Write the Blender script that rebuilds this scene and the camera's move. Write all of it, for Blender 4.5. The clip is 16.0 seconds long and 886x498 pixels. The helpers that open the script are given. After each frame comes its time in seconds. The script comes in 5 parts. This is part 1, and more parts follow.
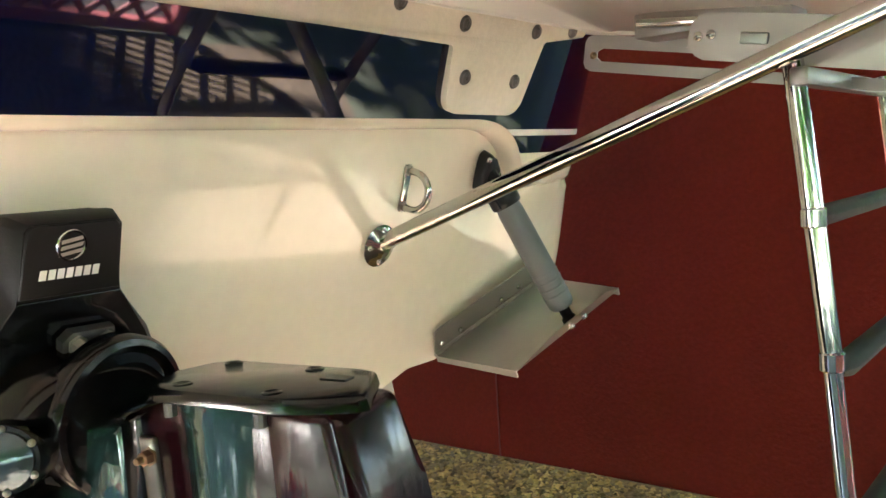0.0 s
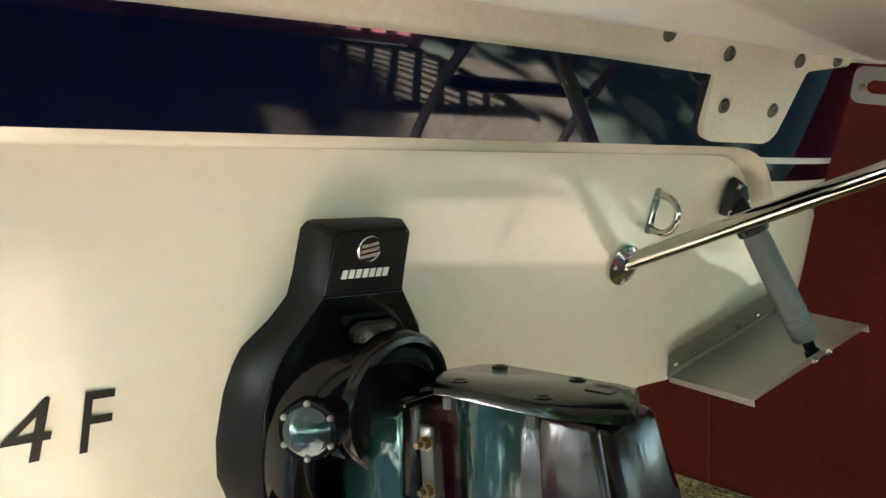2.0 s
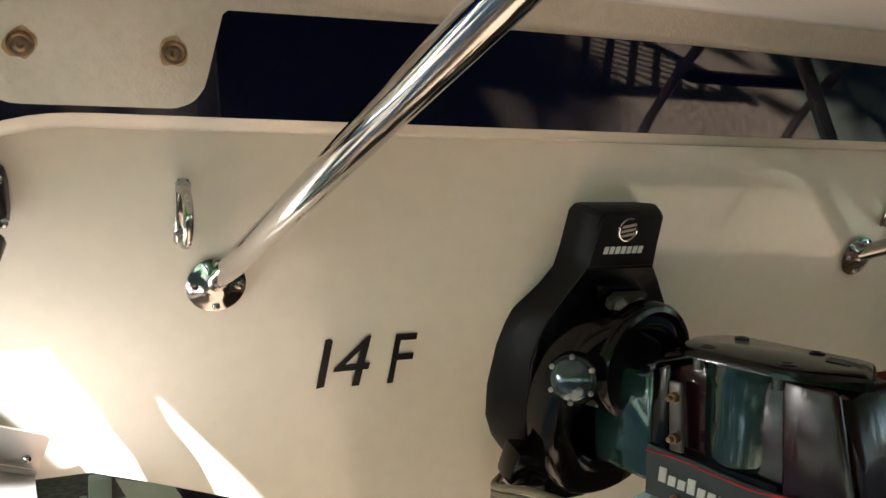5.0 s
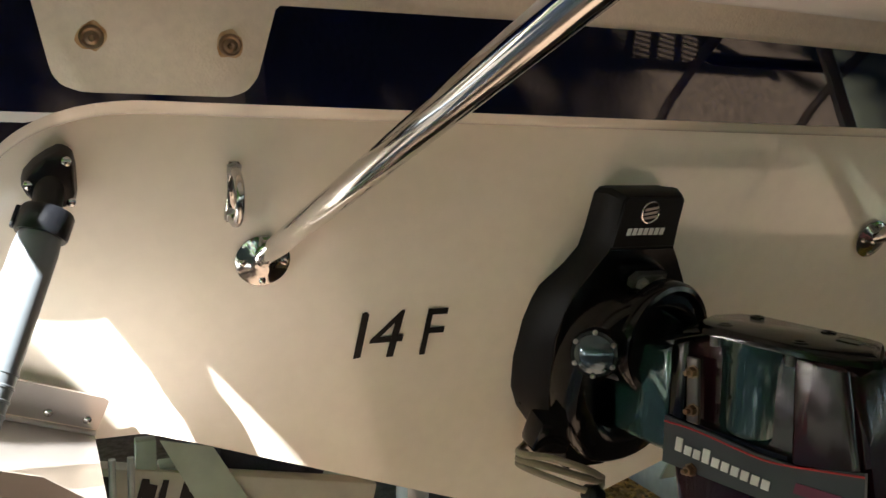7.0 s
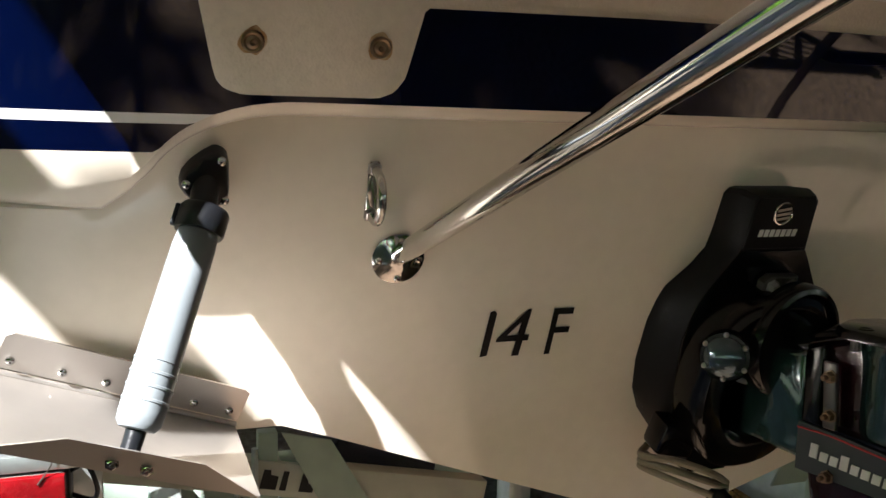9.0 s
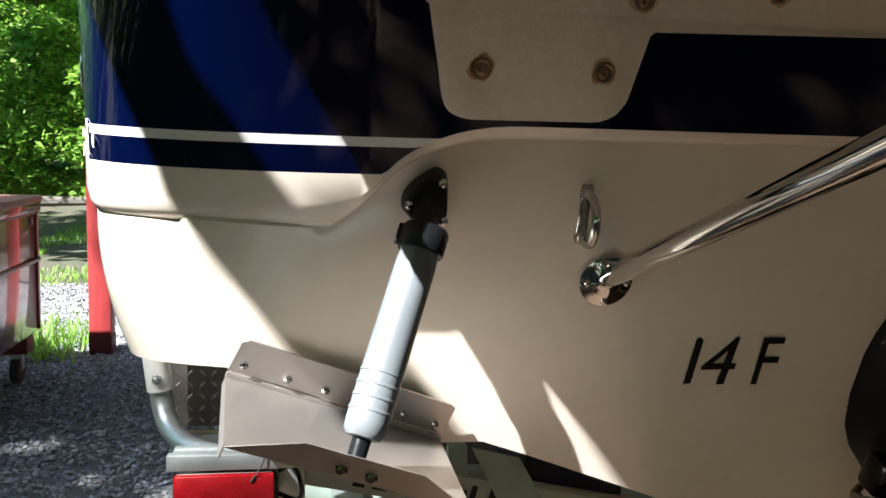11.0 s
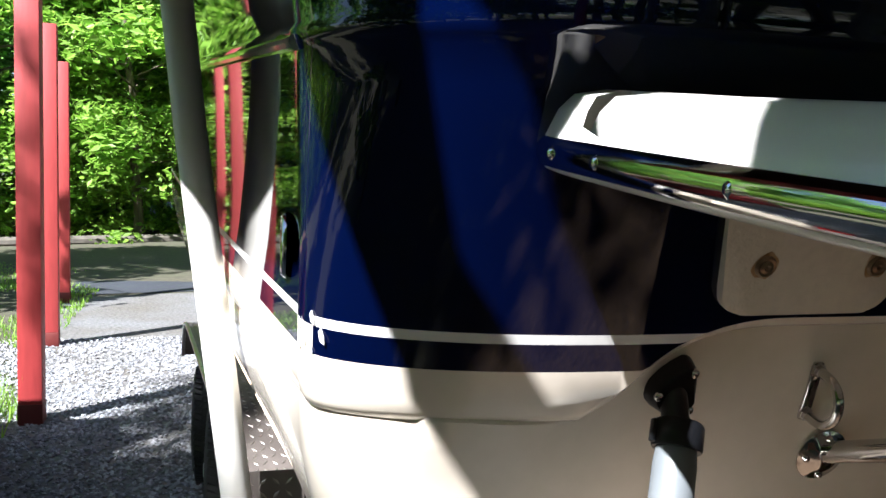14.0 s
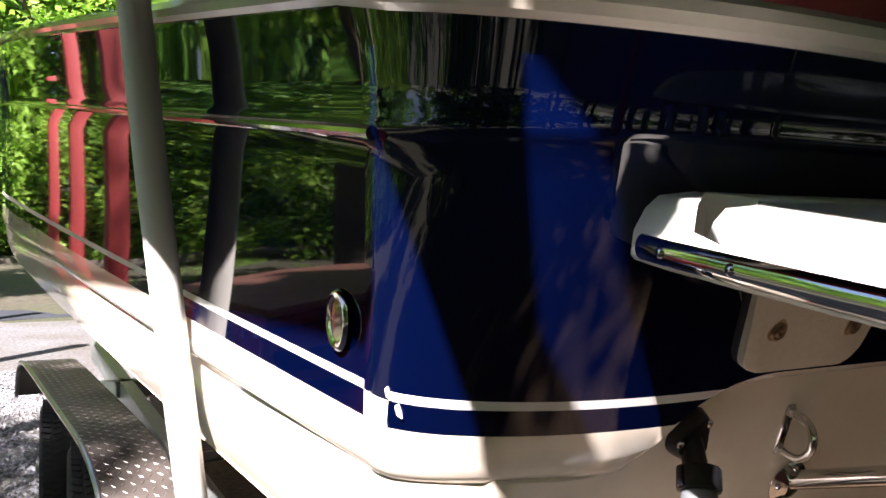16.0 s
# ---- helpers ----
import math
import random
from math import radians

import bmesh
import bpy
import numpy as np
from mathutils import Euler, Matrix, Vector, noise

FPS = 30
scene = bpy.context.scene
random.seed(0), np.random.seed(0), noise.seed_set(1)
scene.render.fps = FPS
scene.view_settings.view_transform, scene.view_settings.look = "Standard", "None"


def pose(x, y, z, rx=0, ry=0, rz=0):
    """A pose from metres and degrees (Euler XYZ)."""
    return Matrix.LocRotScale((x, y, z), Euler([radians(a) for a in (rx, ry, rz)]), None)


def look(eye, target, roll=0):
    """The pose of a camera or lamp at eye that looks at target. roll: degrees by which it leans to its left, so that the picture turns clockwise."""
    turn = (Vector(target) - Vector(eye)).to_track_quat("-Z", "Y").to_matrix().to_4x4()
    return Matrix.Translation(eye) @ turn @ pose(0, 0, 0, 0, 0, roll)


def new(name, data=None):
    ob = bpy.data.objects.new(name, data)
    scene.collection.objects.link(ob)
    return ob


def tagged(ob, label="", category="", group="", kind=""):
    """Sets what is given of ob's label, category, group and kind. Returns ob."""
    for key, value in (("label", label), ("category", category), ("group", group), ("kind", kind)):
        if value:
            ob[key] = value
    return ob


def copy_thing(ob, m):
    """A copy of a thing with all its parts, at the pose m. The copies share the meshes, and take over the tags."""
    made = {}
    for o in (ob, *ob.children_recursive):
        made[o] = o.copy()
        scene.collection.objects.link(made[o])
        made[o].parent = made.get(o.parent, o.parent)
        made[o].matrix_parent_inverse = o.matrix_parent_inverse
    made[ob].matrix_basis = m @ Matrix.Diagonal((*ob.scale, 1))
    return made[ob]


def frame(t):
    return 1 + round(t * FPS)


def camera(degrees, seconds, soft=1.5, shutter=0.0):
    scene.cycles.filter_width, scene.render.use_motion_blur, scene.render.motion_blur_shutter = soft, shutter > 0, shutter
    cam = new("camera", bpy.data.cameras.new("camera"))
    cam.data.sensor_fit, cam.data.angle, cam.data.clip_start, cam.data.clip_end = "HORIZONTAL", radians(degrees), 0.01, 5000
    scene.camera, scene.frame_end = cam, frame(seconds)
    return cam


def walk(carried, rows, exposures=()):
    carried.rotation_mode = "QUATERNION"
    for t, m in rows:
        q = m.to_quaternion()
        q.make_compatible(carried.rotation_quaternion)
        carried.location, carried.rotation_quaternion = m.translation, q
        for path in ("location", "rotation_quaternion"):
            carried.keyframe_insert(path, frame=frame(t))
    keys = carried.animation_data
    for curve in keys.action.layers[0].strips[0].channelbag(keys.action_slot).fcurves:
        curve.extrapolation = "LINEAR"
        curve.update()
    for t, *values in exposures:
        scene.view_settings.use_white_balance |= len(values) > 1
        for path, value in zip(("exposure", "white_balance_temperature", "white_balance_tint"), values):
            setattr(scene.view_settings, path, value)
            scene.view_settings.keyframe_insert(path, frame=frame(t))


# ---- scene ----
cam = camera(54.6, 16.0)
PATH = [
    (0.0, (-0.467, -0.957, 1.497), (1.088, 0.287, 1.311), -3.58),
    (0.5, (-0.463, -0.961, 1.502), (1.054, 0.329, 1.318), -2.78),
    (1.0, (-0.495, -0.968, 1.511), (0.949, 0.406, 1.346), -2.08),
    (1.5, (-0.541, -0.970, 1.518), (0.766, 0.535, 1.355), -1.25),
    (2.0, (-0.567, -0.958, 1.519), (0.654, 0.619, 1.368), -0.73),
    (2.5, (-0.595, -0.956, 1.523), (0.552, 0.676, 1.371), -0.41),
    (3.0, (-0.622, -0.963, 1.527), (0.441, 0.724, 1.372), -0.01),
    (3.5, (-0.651, -0.987, 1.531), (0.338, 0.743, 1.363), 0.19),
    (4.0, (-0.688, -1.013, 1.526), (0.225, 0.758, 1.352), 0.33),
    (6.5, (-0.793, -1.107, 1.533), (0.030, 0.699, 1.295), 1.31),
    (7.0, (-0.797, -1.110, 1.542), (0.015, 0.700, 1.286), 1.41),
    (7.5, (-0.816, -1.110, 1.542), (-0.013, 0.703, 1.282), 1.09),
    (8.0, (-0.838, -1.101, 1.544), (-0.044, 0.714, 1.272), 1.25),
    (8.5, (-0.859, -1.094, 1.547), (-0.102, 0.736, 1.273), 1.40),
    (9.0, (-0.876, -1.088, 1.541), (-0.218, 0.783, 1.280), 1.30),
    (11.5, (-0.973, -1.077, 1.554), (-0.735, 0.894, 1.316), 1.74),
    (12.0, (-1.013, -1.060, 1.571), (-0.822, 0.915, 1.318), 1.96),
    (12.5, (-1.087, -1.037, 1.603), (-0.864, 0.935, 1.357), 1.46),
    (13.0, (-1.157, -0.994, 1.621), (-0.878, 0.970, 1.371), 2.00),
    (13.5, (-1.228, -0.916, 1.657), (-0.775, 1.018, 1.426), 1.44),
    (14.0, (-1.324, -0.908, 1.713), (-0.782, 1.011, 1.558), 1.59),
    (14.5, (-1.437, -0.924, 1.749), (-0.788, 0.961, 1.598), 1.41),
    (15.0, (-1.504, -0.926, 1.765), (-0.727, 0.910, 1.608), 0.84),
    (15.5, (-1.556, -0.909, 1.763), (-0.691, 0.888, 1.628), 1.12),
    (16.0, (-1.612, -0.866, 1.782), (-0.667, 0.893, 1.672), 1.46),
]
EXPOSURES = [(0.0, 5.9, 5700, 8), (1.0, 5.75, 5500, 3), (3.0, 5.05, 5150, -1), (4.2, 4.55, 5350, 4), (6.3, 4.12, 5800, 9), (9.2, 3.24, 5900, 11), (11.3, 2.5, 5850, 11), (12.5, 2.25, 5700, 11), (14.0, 2.34, 5800, 13), (16.0, 2.55, 6350, 24)]
walk(cam, [(t, look(eye, target, roll)) for t, eye, target, roll in PATH], EXPOSURES)

# ---- daylight ----
SUN_WAY = Vector((0.873, 0.687, -1.265)).normalized()
world = bpy.data.worlds.new("daylight")
scene.world = world
world.use_nodes = True
wn = world.node_tree
sky = wn.nodes.new("ShaderNodeTexSky")
sky.sky_type = "NISHITA"
sky.sun_disc = False
sky.sun_elevation = radians(48.7)
sky.sun_rotation = math.atan2(-SUN_WAY.x, -SUN_WAY.y)
wn.links.new(sky.outputs[0], wn.nodes["Background"].inputs[0])
wn.nodes["Background"].inputs[1].default_value = 0.05
sun_data = bpy.data.lights.new("sun", "SUN")
sun_data.energy, sun_data.angle, sun_data.color = 5.0, radians(0.6), (1.0, 0.95, 0.87)
sun = new("sun", sun_data)
sun.rotation_mode = "QUATERNION"
sun.rotation_quaternion = SUN_WAY.to_track_quat("-Z", "Y")


# ---- materials ----
def mat(name, col, rough=0.5, metal=0.0, col2=None, scale=8.0, mix=0.5, bump=0.0, bscale=60.0, coat=0.0, rvar=0.0, stretch=(1, 1, 1), fine=None, island=0.0, trans=0.0, spec=0.5):
    """A node material: base colour varied by a large and a fine noise, roughness varied, fine relief."""
    m = bpy.data.materials.new(name)
    m.use_nodes = True
    nt = m.node_tree
    b = nt.nodes["Principled BSDF"]
    b.inputs["Metallic"].default_value = metal
    b.inputs["Roughness"].default_value = rough
    b.inputs["Coat Weight"].default_value = coat
    b.inputs["Coat Roughness"].default_value = 0.03
    b.inputs["Specular IOR Level"].default_value = spec
    tc = nt.nodes.new("ShaderNodeTexCoord")
    mp = nt.nodes.new("ShaderNodeMapping")
    mp.inputs["Scale"].default_value = stretch
    nt.links.new(tc.outputs["Object"], mp.inputs[0])
    col2 = col2 or tuple(c * 0.8 for c in col)

    def noise_tex(s, detail=6.0):
        n = nt.nodes.new("ShaderNodeTexNoise")
        n.inputs["Scale"].default_value = s
        n.inputs["Detail"].default_value = detail
        nt.links.new(mp.outputs[0], n.inputs["Vector"])
        return n

    big = noise_tex(scale)
    ramp = nt.nodes.new("ShaderNodeValToRGB")
    ramp.color_ramp.elements[0].position, ramp.color_ramp.elements[1].position = 0.5 - 0.5 * mix, 0.5 + 0.5 * mix
    ramp.color_ramp.elements[0].color = (*col2, 1)
    ramp.color_ramp.elements[1].color = (*col, 1)
    nt.links.new(big.outputs["Fac"], ramp.inputs[0])
    out = ramp.outputs[0]
    if fine:
        small = noise_tex(fine[0], 3.0)
        r2 = nt.nodes.new("ShaderNodeValToRGB")
        r2.color_ramp.elements[0].position, r2.color_ramp.elements[1].position = 0.35, 0.65
        r2.color_ramp.elements[0].color = (fine[1],) * 3 + (1,)
        r2.color_ramp.elements[1].color = (1, 1, 1, 1)
        nt.links.new(small.outputs["Fac"], r2.inputs[0])
        mul = nt.nodes.new("ShaderNodeMixRGB")
        mul.blend_type = "MULTIPLY"
        mul.inputs[0].default_value = 1.0
        nt.links.new(out, mul.inputs[1])
        nt.links.new(r2.outputs[0], mul.inputs[2])
        out = mul.outputs[0]
    if island:
        geo = nt.nodes.new("ShaderNodeNewGeometry")
        hsv = nt.nodes.new("ShaderNodeHueSaturation")
        mr = nt.nodes.new("ShaderNodeMapRange")
        mr.inputs["To Min"].default_value, mr.inputs["To Max"].default_value = 1 - island, 1 + island
        nt.links.new(geo.outputs["Random Per Island"], mr.inputs["Value"])
        nt.links.new(mr.outputs[0], hsv.inputs["Value"])
        nt.links.new(out, hsv.inputs["Color"])
        out = hsv.outputs[0]
    nt.links.new(out, b.inputs["Base Color"])
    if rvar:
        rn = noise_tex(scale * 2.3)
        mr = nt.nodes.new("ShaderNodeMapRange")
        mr.inputs["To Min"].default_value, mr.inputs["To Max"].default_value = max(0.0, rough - rvar), rough + rvar
        nt.links.new(rn.outputs["Fac"], mr.inputs["Value"])
        nt.links.new(mr.outputs[0], b.inputs["Roughness"])
    if bump:
        bn = noise_tex(bscale, 4.0)
        bp = nt.nodes.new("ShaderNodeBump")
        bp.inputs["Strength"].default_value = bump
        bp.inputs["Distance"].default_value = 0.01
        nt.links.new(bn.outputs["Fac"], bp.inputs["Height"])
        nt.links.new(bp.outputs[0], b.inputs["Normal"])
    if trans:
        b.inputs["Transmission Weight"].default_value = trans
    return m


M_GEL = mat("cream_gelcoat", (0.80, 0.725, 0.615), 0.16, col2=(0.76, 0.68, 0.56), scale=2.5, coat=0.6, rvar=0.05, bump=0.012, bscale=9, fine=(40, 0.97))
M_PAD = mat("textured_gelcoat", (0.78, 0.73, 0.63), 0.5, col2=(0.71, 0.645, 0.53), scale=9, bump=0.16, bscale=260, fine=(90, 0.93))
M_NAVY = mat("navy_gelcoat", (0.0004, 0.0020, 0.0175), 0.03, col2=(0.0003, 0.0015, 0.0135), scale=3, rvar=0.015, bump=0.005, bscale=6)
M_STRIPE = mat("white_vinyl", (0.78, 0.77, 0.74), 0.25, col2=(0.7, 0.69, 0.66), scale=12)
M_WHITE = mat("white_moulding", (0.82, 0.81, 0.77), 0.28, col2=(0.76, 0.74, 0.69), scale=5, coat=0.3, bump=0.03, bscale=40)
M_SATIN = mat("satin_black_paint", (0.0060, 0.0062, 0.0066), 0.50, col2=(0.003, 0.003, 0.0035), scale=14, bump=0.04, bscale=220, rvar=0.08, spec=0.2)
M_GLOSS = mat("gloss_black_paint", (0.0035, 0.0035, 0.004), 0.14, col2=(0.0022, 0.0022, 0.0026), scale=10, bump=0.05, bscale=26, rvar=0.06, spec=0.32)
# black casting; the teal of reflected sky and trees is put into its colour
M_PHANTOM = mat("black_casting_teal_reflection", (0.030, 0.072, 0.068), 0.09, 0.5, col2=(0.018, 0.045, 0.045), scale=10, bump=0.16, bscale=16, rvar=0.04, stretch=(2.6, 2.6, 0.35), coat=0.8)
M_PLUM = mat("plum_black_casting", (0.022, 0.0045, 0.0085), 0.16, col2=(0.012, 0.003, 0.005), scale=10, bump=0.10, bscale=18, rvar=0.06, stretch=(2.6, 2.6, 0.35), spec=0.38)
M_CHROME = mat("polished_stainless", (0.60, 0.59, 0.575), 0.065, 1.0, col2=(0.50, 0.49, 0.47), scale=18, rvar=0.03, bump=0.015, bscale=40)
M_STEEL = mat("brushed_stainless", (0.50, 0.465, 0.43), 0.40, 0.9, col2=(0.40, 0.37, 0.34), scale=7, rvar=0.06, bump=0.012, bscale=120)
M_ALU = mat("aluminium", (0.62, 0.63, 0.62), 0.32, 1.0, col2=(0.50, 0.51, 0.50), scale=10, rvar=0.12, bump=0.04, bscale=90)
M_GALV = mat("galvanised_steel", (0.46, 0.49, 0.48), 0.45, 0.85, col2=(0.33, 0.36, 0.35), scale=22, rvar=0.12, bump=0.06, bscale=70)
M_GREENGALV = mat("green_grey_steel", (0.30, 0.36, 0.30), 0.5, 0.3, col2=(0.22, 0.27, 0.23), scale=14, rvar=0.1, bump=0.05, bscale=70)
M_BRONZE = mat("weathered_screw", (0.30, 0.22, 0.14), 0.42, 0.9, col2=(0.16, 0.10, 0.06), scale=60, rvar=0.1)
M_RUST = mat("rust_stain", (0.42, 0.25, 0.10), 0.75, col2=(0.62, 0.50, 0.33), scale=70, mix=0.3)
M_GREY = mat("grey_plastic", (0.125, 0.138, 0.145), 0.42, col2=(0.10, 0.112, 0.118), scale=12, bump=0.03, bscale=120)
M_TRACK = mat("dull_aluminium", (0.40, 0.37, 0.36), 0.42, 1.0, col2=(0.30, 0.275, 0.27), scale=7, rvar=0.15, bump=0.05, bscale=90)
M_BLACKP = mat("black_plastic", (0.0055, 0.006, 0.0075), 0.28, col2=(0.004, 0.0043, 0.005), scale=20, bump=0.05, bscale=120, spec=0.32)
M_RUBBER = mat("black_rubber", (0.020, 0.020, 0.020), 0.75, col2=(0.035, 0.034, 0.032), scale=18, bump=0.1, bscale=90)
M_WALL = mat("red_wall_paint", (0.150, 0.0125, 0.0065), 0.62, col2=(0.105, 0.009, 0.005), scale=1.6, bump=0.3, bscale=55, fine=(45, 0.86), rvar=0.1, spec=0.12)
M_POST = mat("red_post_paint", (0.40, 0.045, 0.045), 0.6, col2=(0.31, 0.035, 0.032), scale=5, bump=0.12, bscale=40, stretch=(1, 1, 0.15), fine=(30, 0.85))
M_POSTFOOT = mat("dark_red_base_paint", (0.13, 0.016, 0.014), 0.6, col2=(0.09, 0.012, 0.010), scale=8, bump=0.1, bscale=50)
M_BOXRED = mat("red_job_box_paint", (0.19, 0.020, 0.024), 0.22, col2=(0.13, 0.014, 0.016), scale=4, coat=0.6, rvar=0.1, bump=0.03, bscale=20, fine=(25, 0.85))
M_BOXLID = mat("faded_lid_paint", (0.26, 0.125, 0.095), 0.5, col2=(0.17, 0.075, 0.055), scale=7, rvar=0.1, bump=0.06, bscale=60)
M_GRAVEL = mat("gravel_bed", (0.16, 0.165, 0.172), 0.9, col2=(0.10, 0.088, 0.070), scale=1.2, bump=0.9, bscale=28, fine=(26, 0.5))
M_DIRT = mat("brown_dirt", (0.130, 0.083, 0.048), 0.95, col2=(0.075, 0.046, 0.026), scale=1.3, bump=0.8, bscale=34, fine=(30, 0.55))
M_STONE = mat("grey_stones", (0.28, 0.30, 0.335), 0.8, col2=(0.17, 0.166, 0.16), scale=1.1, bump=0.3, bscale=60, island=0.45)
M_TANBED = mat("tan_sand", (0.48, 0.30, 0.092), 0.95, col2=(0.26, 0.16, 0.050), scale=2.2, bump=0.8, bscale=40, fine=(35, 0.55))
M_TAN = mat("tan_stones", (0.56, 0.36, 0.105), 0.85, col2=(0.33, 0.205, 0.055), scale=1.5, bump=0.3, bscale=60, island=0.7)
M_EARTH = mat("woodland_ground", (0.048, 0.056, 0.024), 0.95, col2=(0.068, 0.056, 0.040), scale=0.55, bump=0.7, bscale=9, fine=(11, 0.6))
M_ASPHALT = mat("asphalt", (0.027, 0.032, 0.044), 0.85, col2=(0.019, 0.022, 0.030), scale=1.5, bump=0.4, bscale=90, fine=(70, 0.7))
M_PVC = mat("white_pvc_pipe", (0.78, 0.77, 0.72), 0.35, col2=(0.70, 0.68, 0.62), scale=5, bump=0.02, bscale=30, fine=(12, 0.95))
M_BEAM = mat("pale_beam_paint", (0.46, 0.45, 0.38), 0.5, col2=(0.33, 0.32, 0.26), scale=8, bump=0.04, bscale=60, fine=(25, 0.9))
M_LENS = mat("red_lens", (0.24, 0.004, 0.007), 0.15, col2=(0.15, 0.002, 0.004), scale=30, coat=0.6, bump=0.2, bscale=160)
M_HOSE = mat("beige_hose", (0.30, 0.25, 0.17), 0.5, col2=(0.20, 0.16, 0.11), scale=30, bump=0.05, bscale=90)
M_CARPET = mat("bunk_carpet", (0.012, 0.014, 0.028), 0.95, col2=(0.02, 0.02, 0.035), scale=30, bump=0.6, bscale=300)
M_BUNKEND = mat("pale_blue_board_end", (0.22, 0.24, 0.30), 0.8, col2=(0.14, 0.15, 0.20), scale=40, bump=0.3, bscale=200)
M_BARK = mat("bark", (0.15, 0.12, 0.085), 0.9, col2=(0.065, 0.052, 0.038), scale=9, bump=0.7, bscale=22, stretch=(1, 1, 0.2))
M_BIRCH = mat("pale_bark", (0.42, 0.38, 0.31), 0.85, col2=(0.16, 0.13, 0.10), scale=5, bump=0.4, bscale=22, stretch=(1, 1, 0.5))
M_LEAF = mat("leaf_green", (0.30, 0.49, 0.064), 0.5, col2=(0.17, 0.33, 0.044), scale=0.9, island=0.5)
M_LEAF2 = mat("leaf_bluegreen", (0.22, 0.44, 0.08), 0.5, col2=(0.12, 0.28, 0.06), scale=0.9, island=0.5)
M_BLACKINK = mat("black_vinyl", (0.005, 0.005, 0.005), 0.3, col2=(0.008, 0.008, 0.008), scale=40, spec=0.2)
M_WHITEINK = mat("white_print", (0.72, 0.72, 0.70), 0.4, col2=(0.62, 0.62, 0.6), scale=40)
M_REDINK = mat("red_print", (0.50, 0.02, 0.03), 0.4, col2=(0.42, 0.015, 0.02), scale=40)
M_GREYPANEL = mat("grey_decal", (0.045, 0.050, 0.050), 0.35, col2=(0.035, 0.04, 0.04), scale=14, coat=0.2)
M_PURPLE = mat("plum_print", (0.14, 0.02, 0.05), 0.4, col2=(0.10, 0.015, 0.04), scale=40)
M_DOME = mat("blue_black_cap", (0.10, 0.135, 0.16), 0.10, 0.7, col2=(0.06, 0.085, 0.10), scale=14, rvar=0.05)
M_DARKSTEEL = mat("dark_plated_steel", (0.16, 0.15, 0.14), 0.35, 0.9, col2=(0.10, 0.095, 0.09), scale=20, rvar=0.1)
M_ROOF = mat("roof_sheet", (0.20, 0.17, 0.14), 0.6, col2=(0.15, 0.13, 0.11), scale=2, bump=0.1, bscale=10)
M_WOODLOG = mat("weathered_log", (0.13, 0.115, 0.095), 0.9, col2=(0.07, 0.06, 0.05), scale=6, bump=0.5, bscale=30)
for leafy in (M_LEAF, M_LEAF2):
    # leaves let light through
    lt = leafy.node_tree
    nb = lt.nodes["Principled BSDF"]
    tl = lt.nodes.new("ShaderNodeBsdfTranslucent")
    mx = lt.nodes.new("ShaderNodeMixShader")
    mx.inputs[0].default_value = 0.55
    lt.links.new(nb.inputs["Base Color"].links[0].from_socket, tl.inputs["Color"])
    lt.links.new(nb.outputs[0], mx.inputs[1])
    lt.links.new(tl.outputs[0], mx.inputs[2])
    lt.links.new(mx.outputs[0], lt.nodes["Material Output"].inputs["Surface"])
M_TREAD = mat("tread_plate", (0.20, 0.175, 0.155), 0.38, 0.55, col2=(0.10, 0.085, 0.075), scale=5, rvar=0.12, bump=0.05, bscale=120)
M_LOZENGE = mat("worn_tread_bars", (0.42, 0.39, 0.35), 0.32, 0.8, col2=(0.26, 0.23, 0.20), scale=14, rvar=0.1)
M_PALE = mat("pale_gravel", (0.06, 0.045, 0.036), 0.9, col2=(0.035, 0.026, 0.021), scale=3, bump=0.6, bscale=30, fine=(30, 0.6))
M_LATTICE = mat("pink_red_lattice_paint", (0.36, 0.10, 0.10), 0.6, col2=(0.28, 0.07, 0.07), scale=6, bump=0.08, bscale=50)




# ---- mesh helpers ----
def part(name, bm, material, parent=None, label="", smooth=True, angle=35):
    """Links a bmesh as one mesh object, under parent where given."""
    me = bpy.data.meshes.new(name)
    bmesh.ops.recalc_face_normals(bm, faces=bm.faces[:])
    if smooth:
        lim = radians(angle)
        for f in bm.faces:
            f.smooth = True
        for e in bm.edges:
            if len(e.link_faces) == 2 and e.link_faces[0].normal.angle(e.link_faces[1].normal, 0) > lim:
                e.smooth = False
    bm.to_mesh(me)
    bm.free()
    me.materials.append(material)
    ob = new(name, me)
    if parent is not None:
        ob.parent = parent
    if label:
        ob["label"] = label
    return ob


def thing(name, label, category, group="", at=(0, 0, 0)):
    ob = new(name)
    ob.location = at
    ob.empty_display_size = 0.1
    return tagged(ob, label, category, group)


def box(size, m=None, bevel=0.0, seg=2):
    bm = bmesh.new()
    bmesh.ops.create_cube(bm, size=1.0, matrix=Matrix.Diagonal((*size, 1)))
    if bevel:
        bmesh.ops.bevel(bm, geom=bm.edges[:], offset=bevel, segments=seg, affect="EDGES", profile=0.5)
    if m is not None:
        bmesh.ops.transform(bm, matrix=m, verts=bm.verts[:])
    return bm


def span(a, b, bevel=0.0):
    """A box between two corners."""
    a, b = Vector(a), Vector(b)
    return box([abs(c) for c in (b - a)], Matrix.Translation((a + b) / 2), bevel)


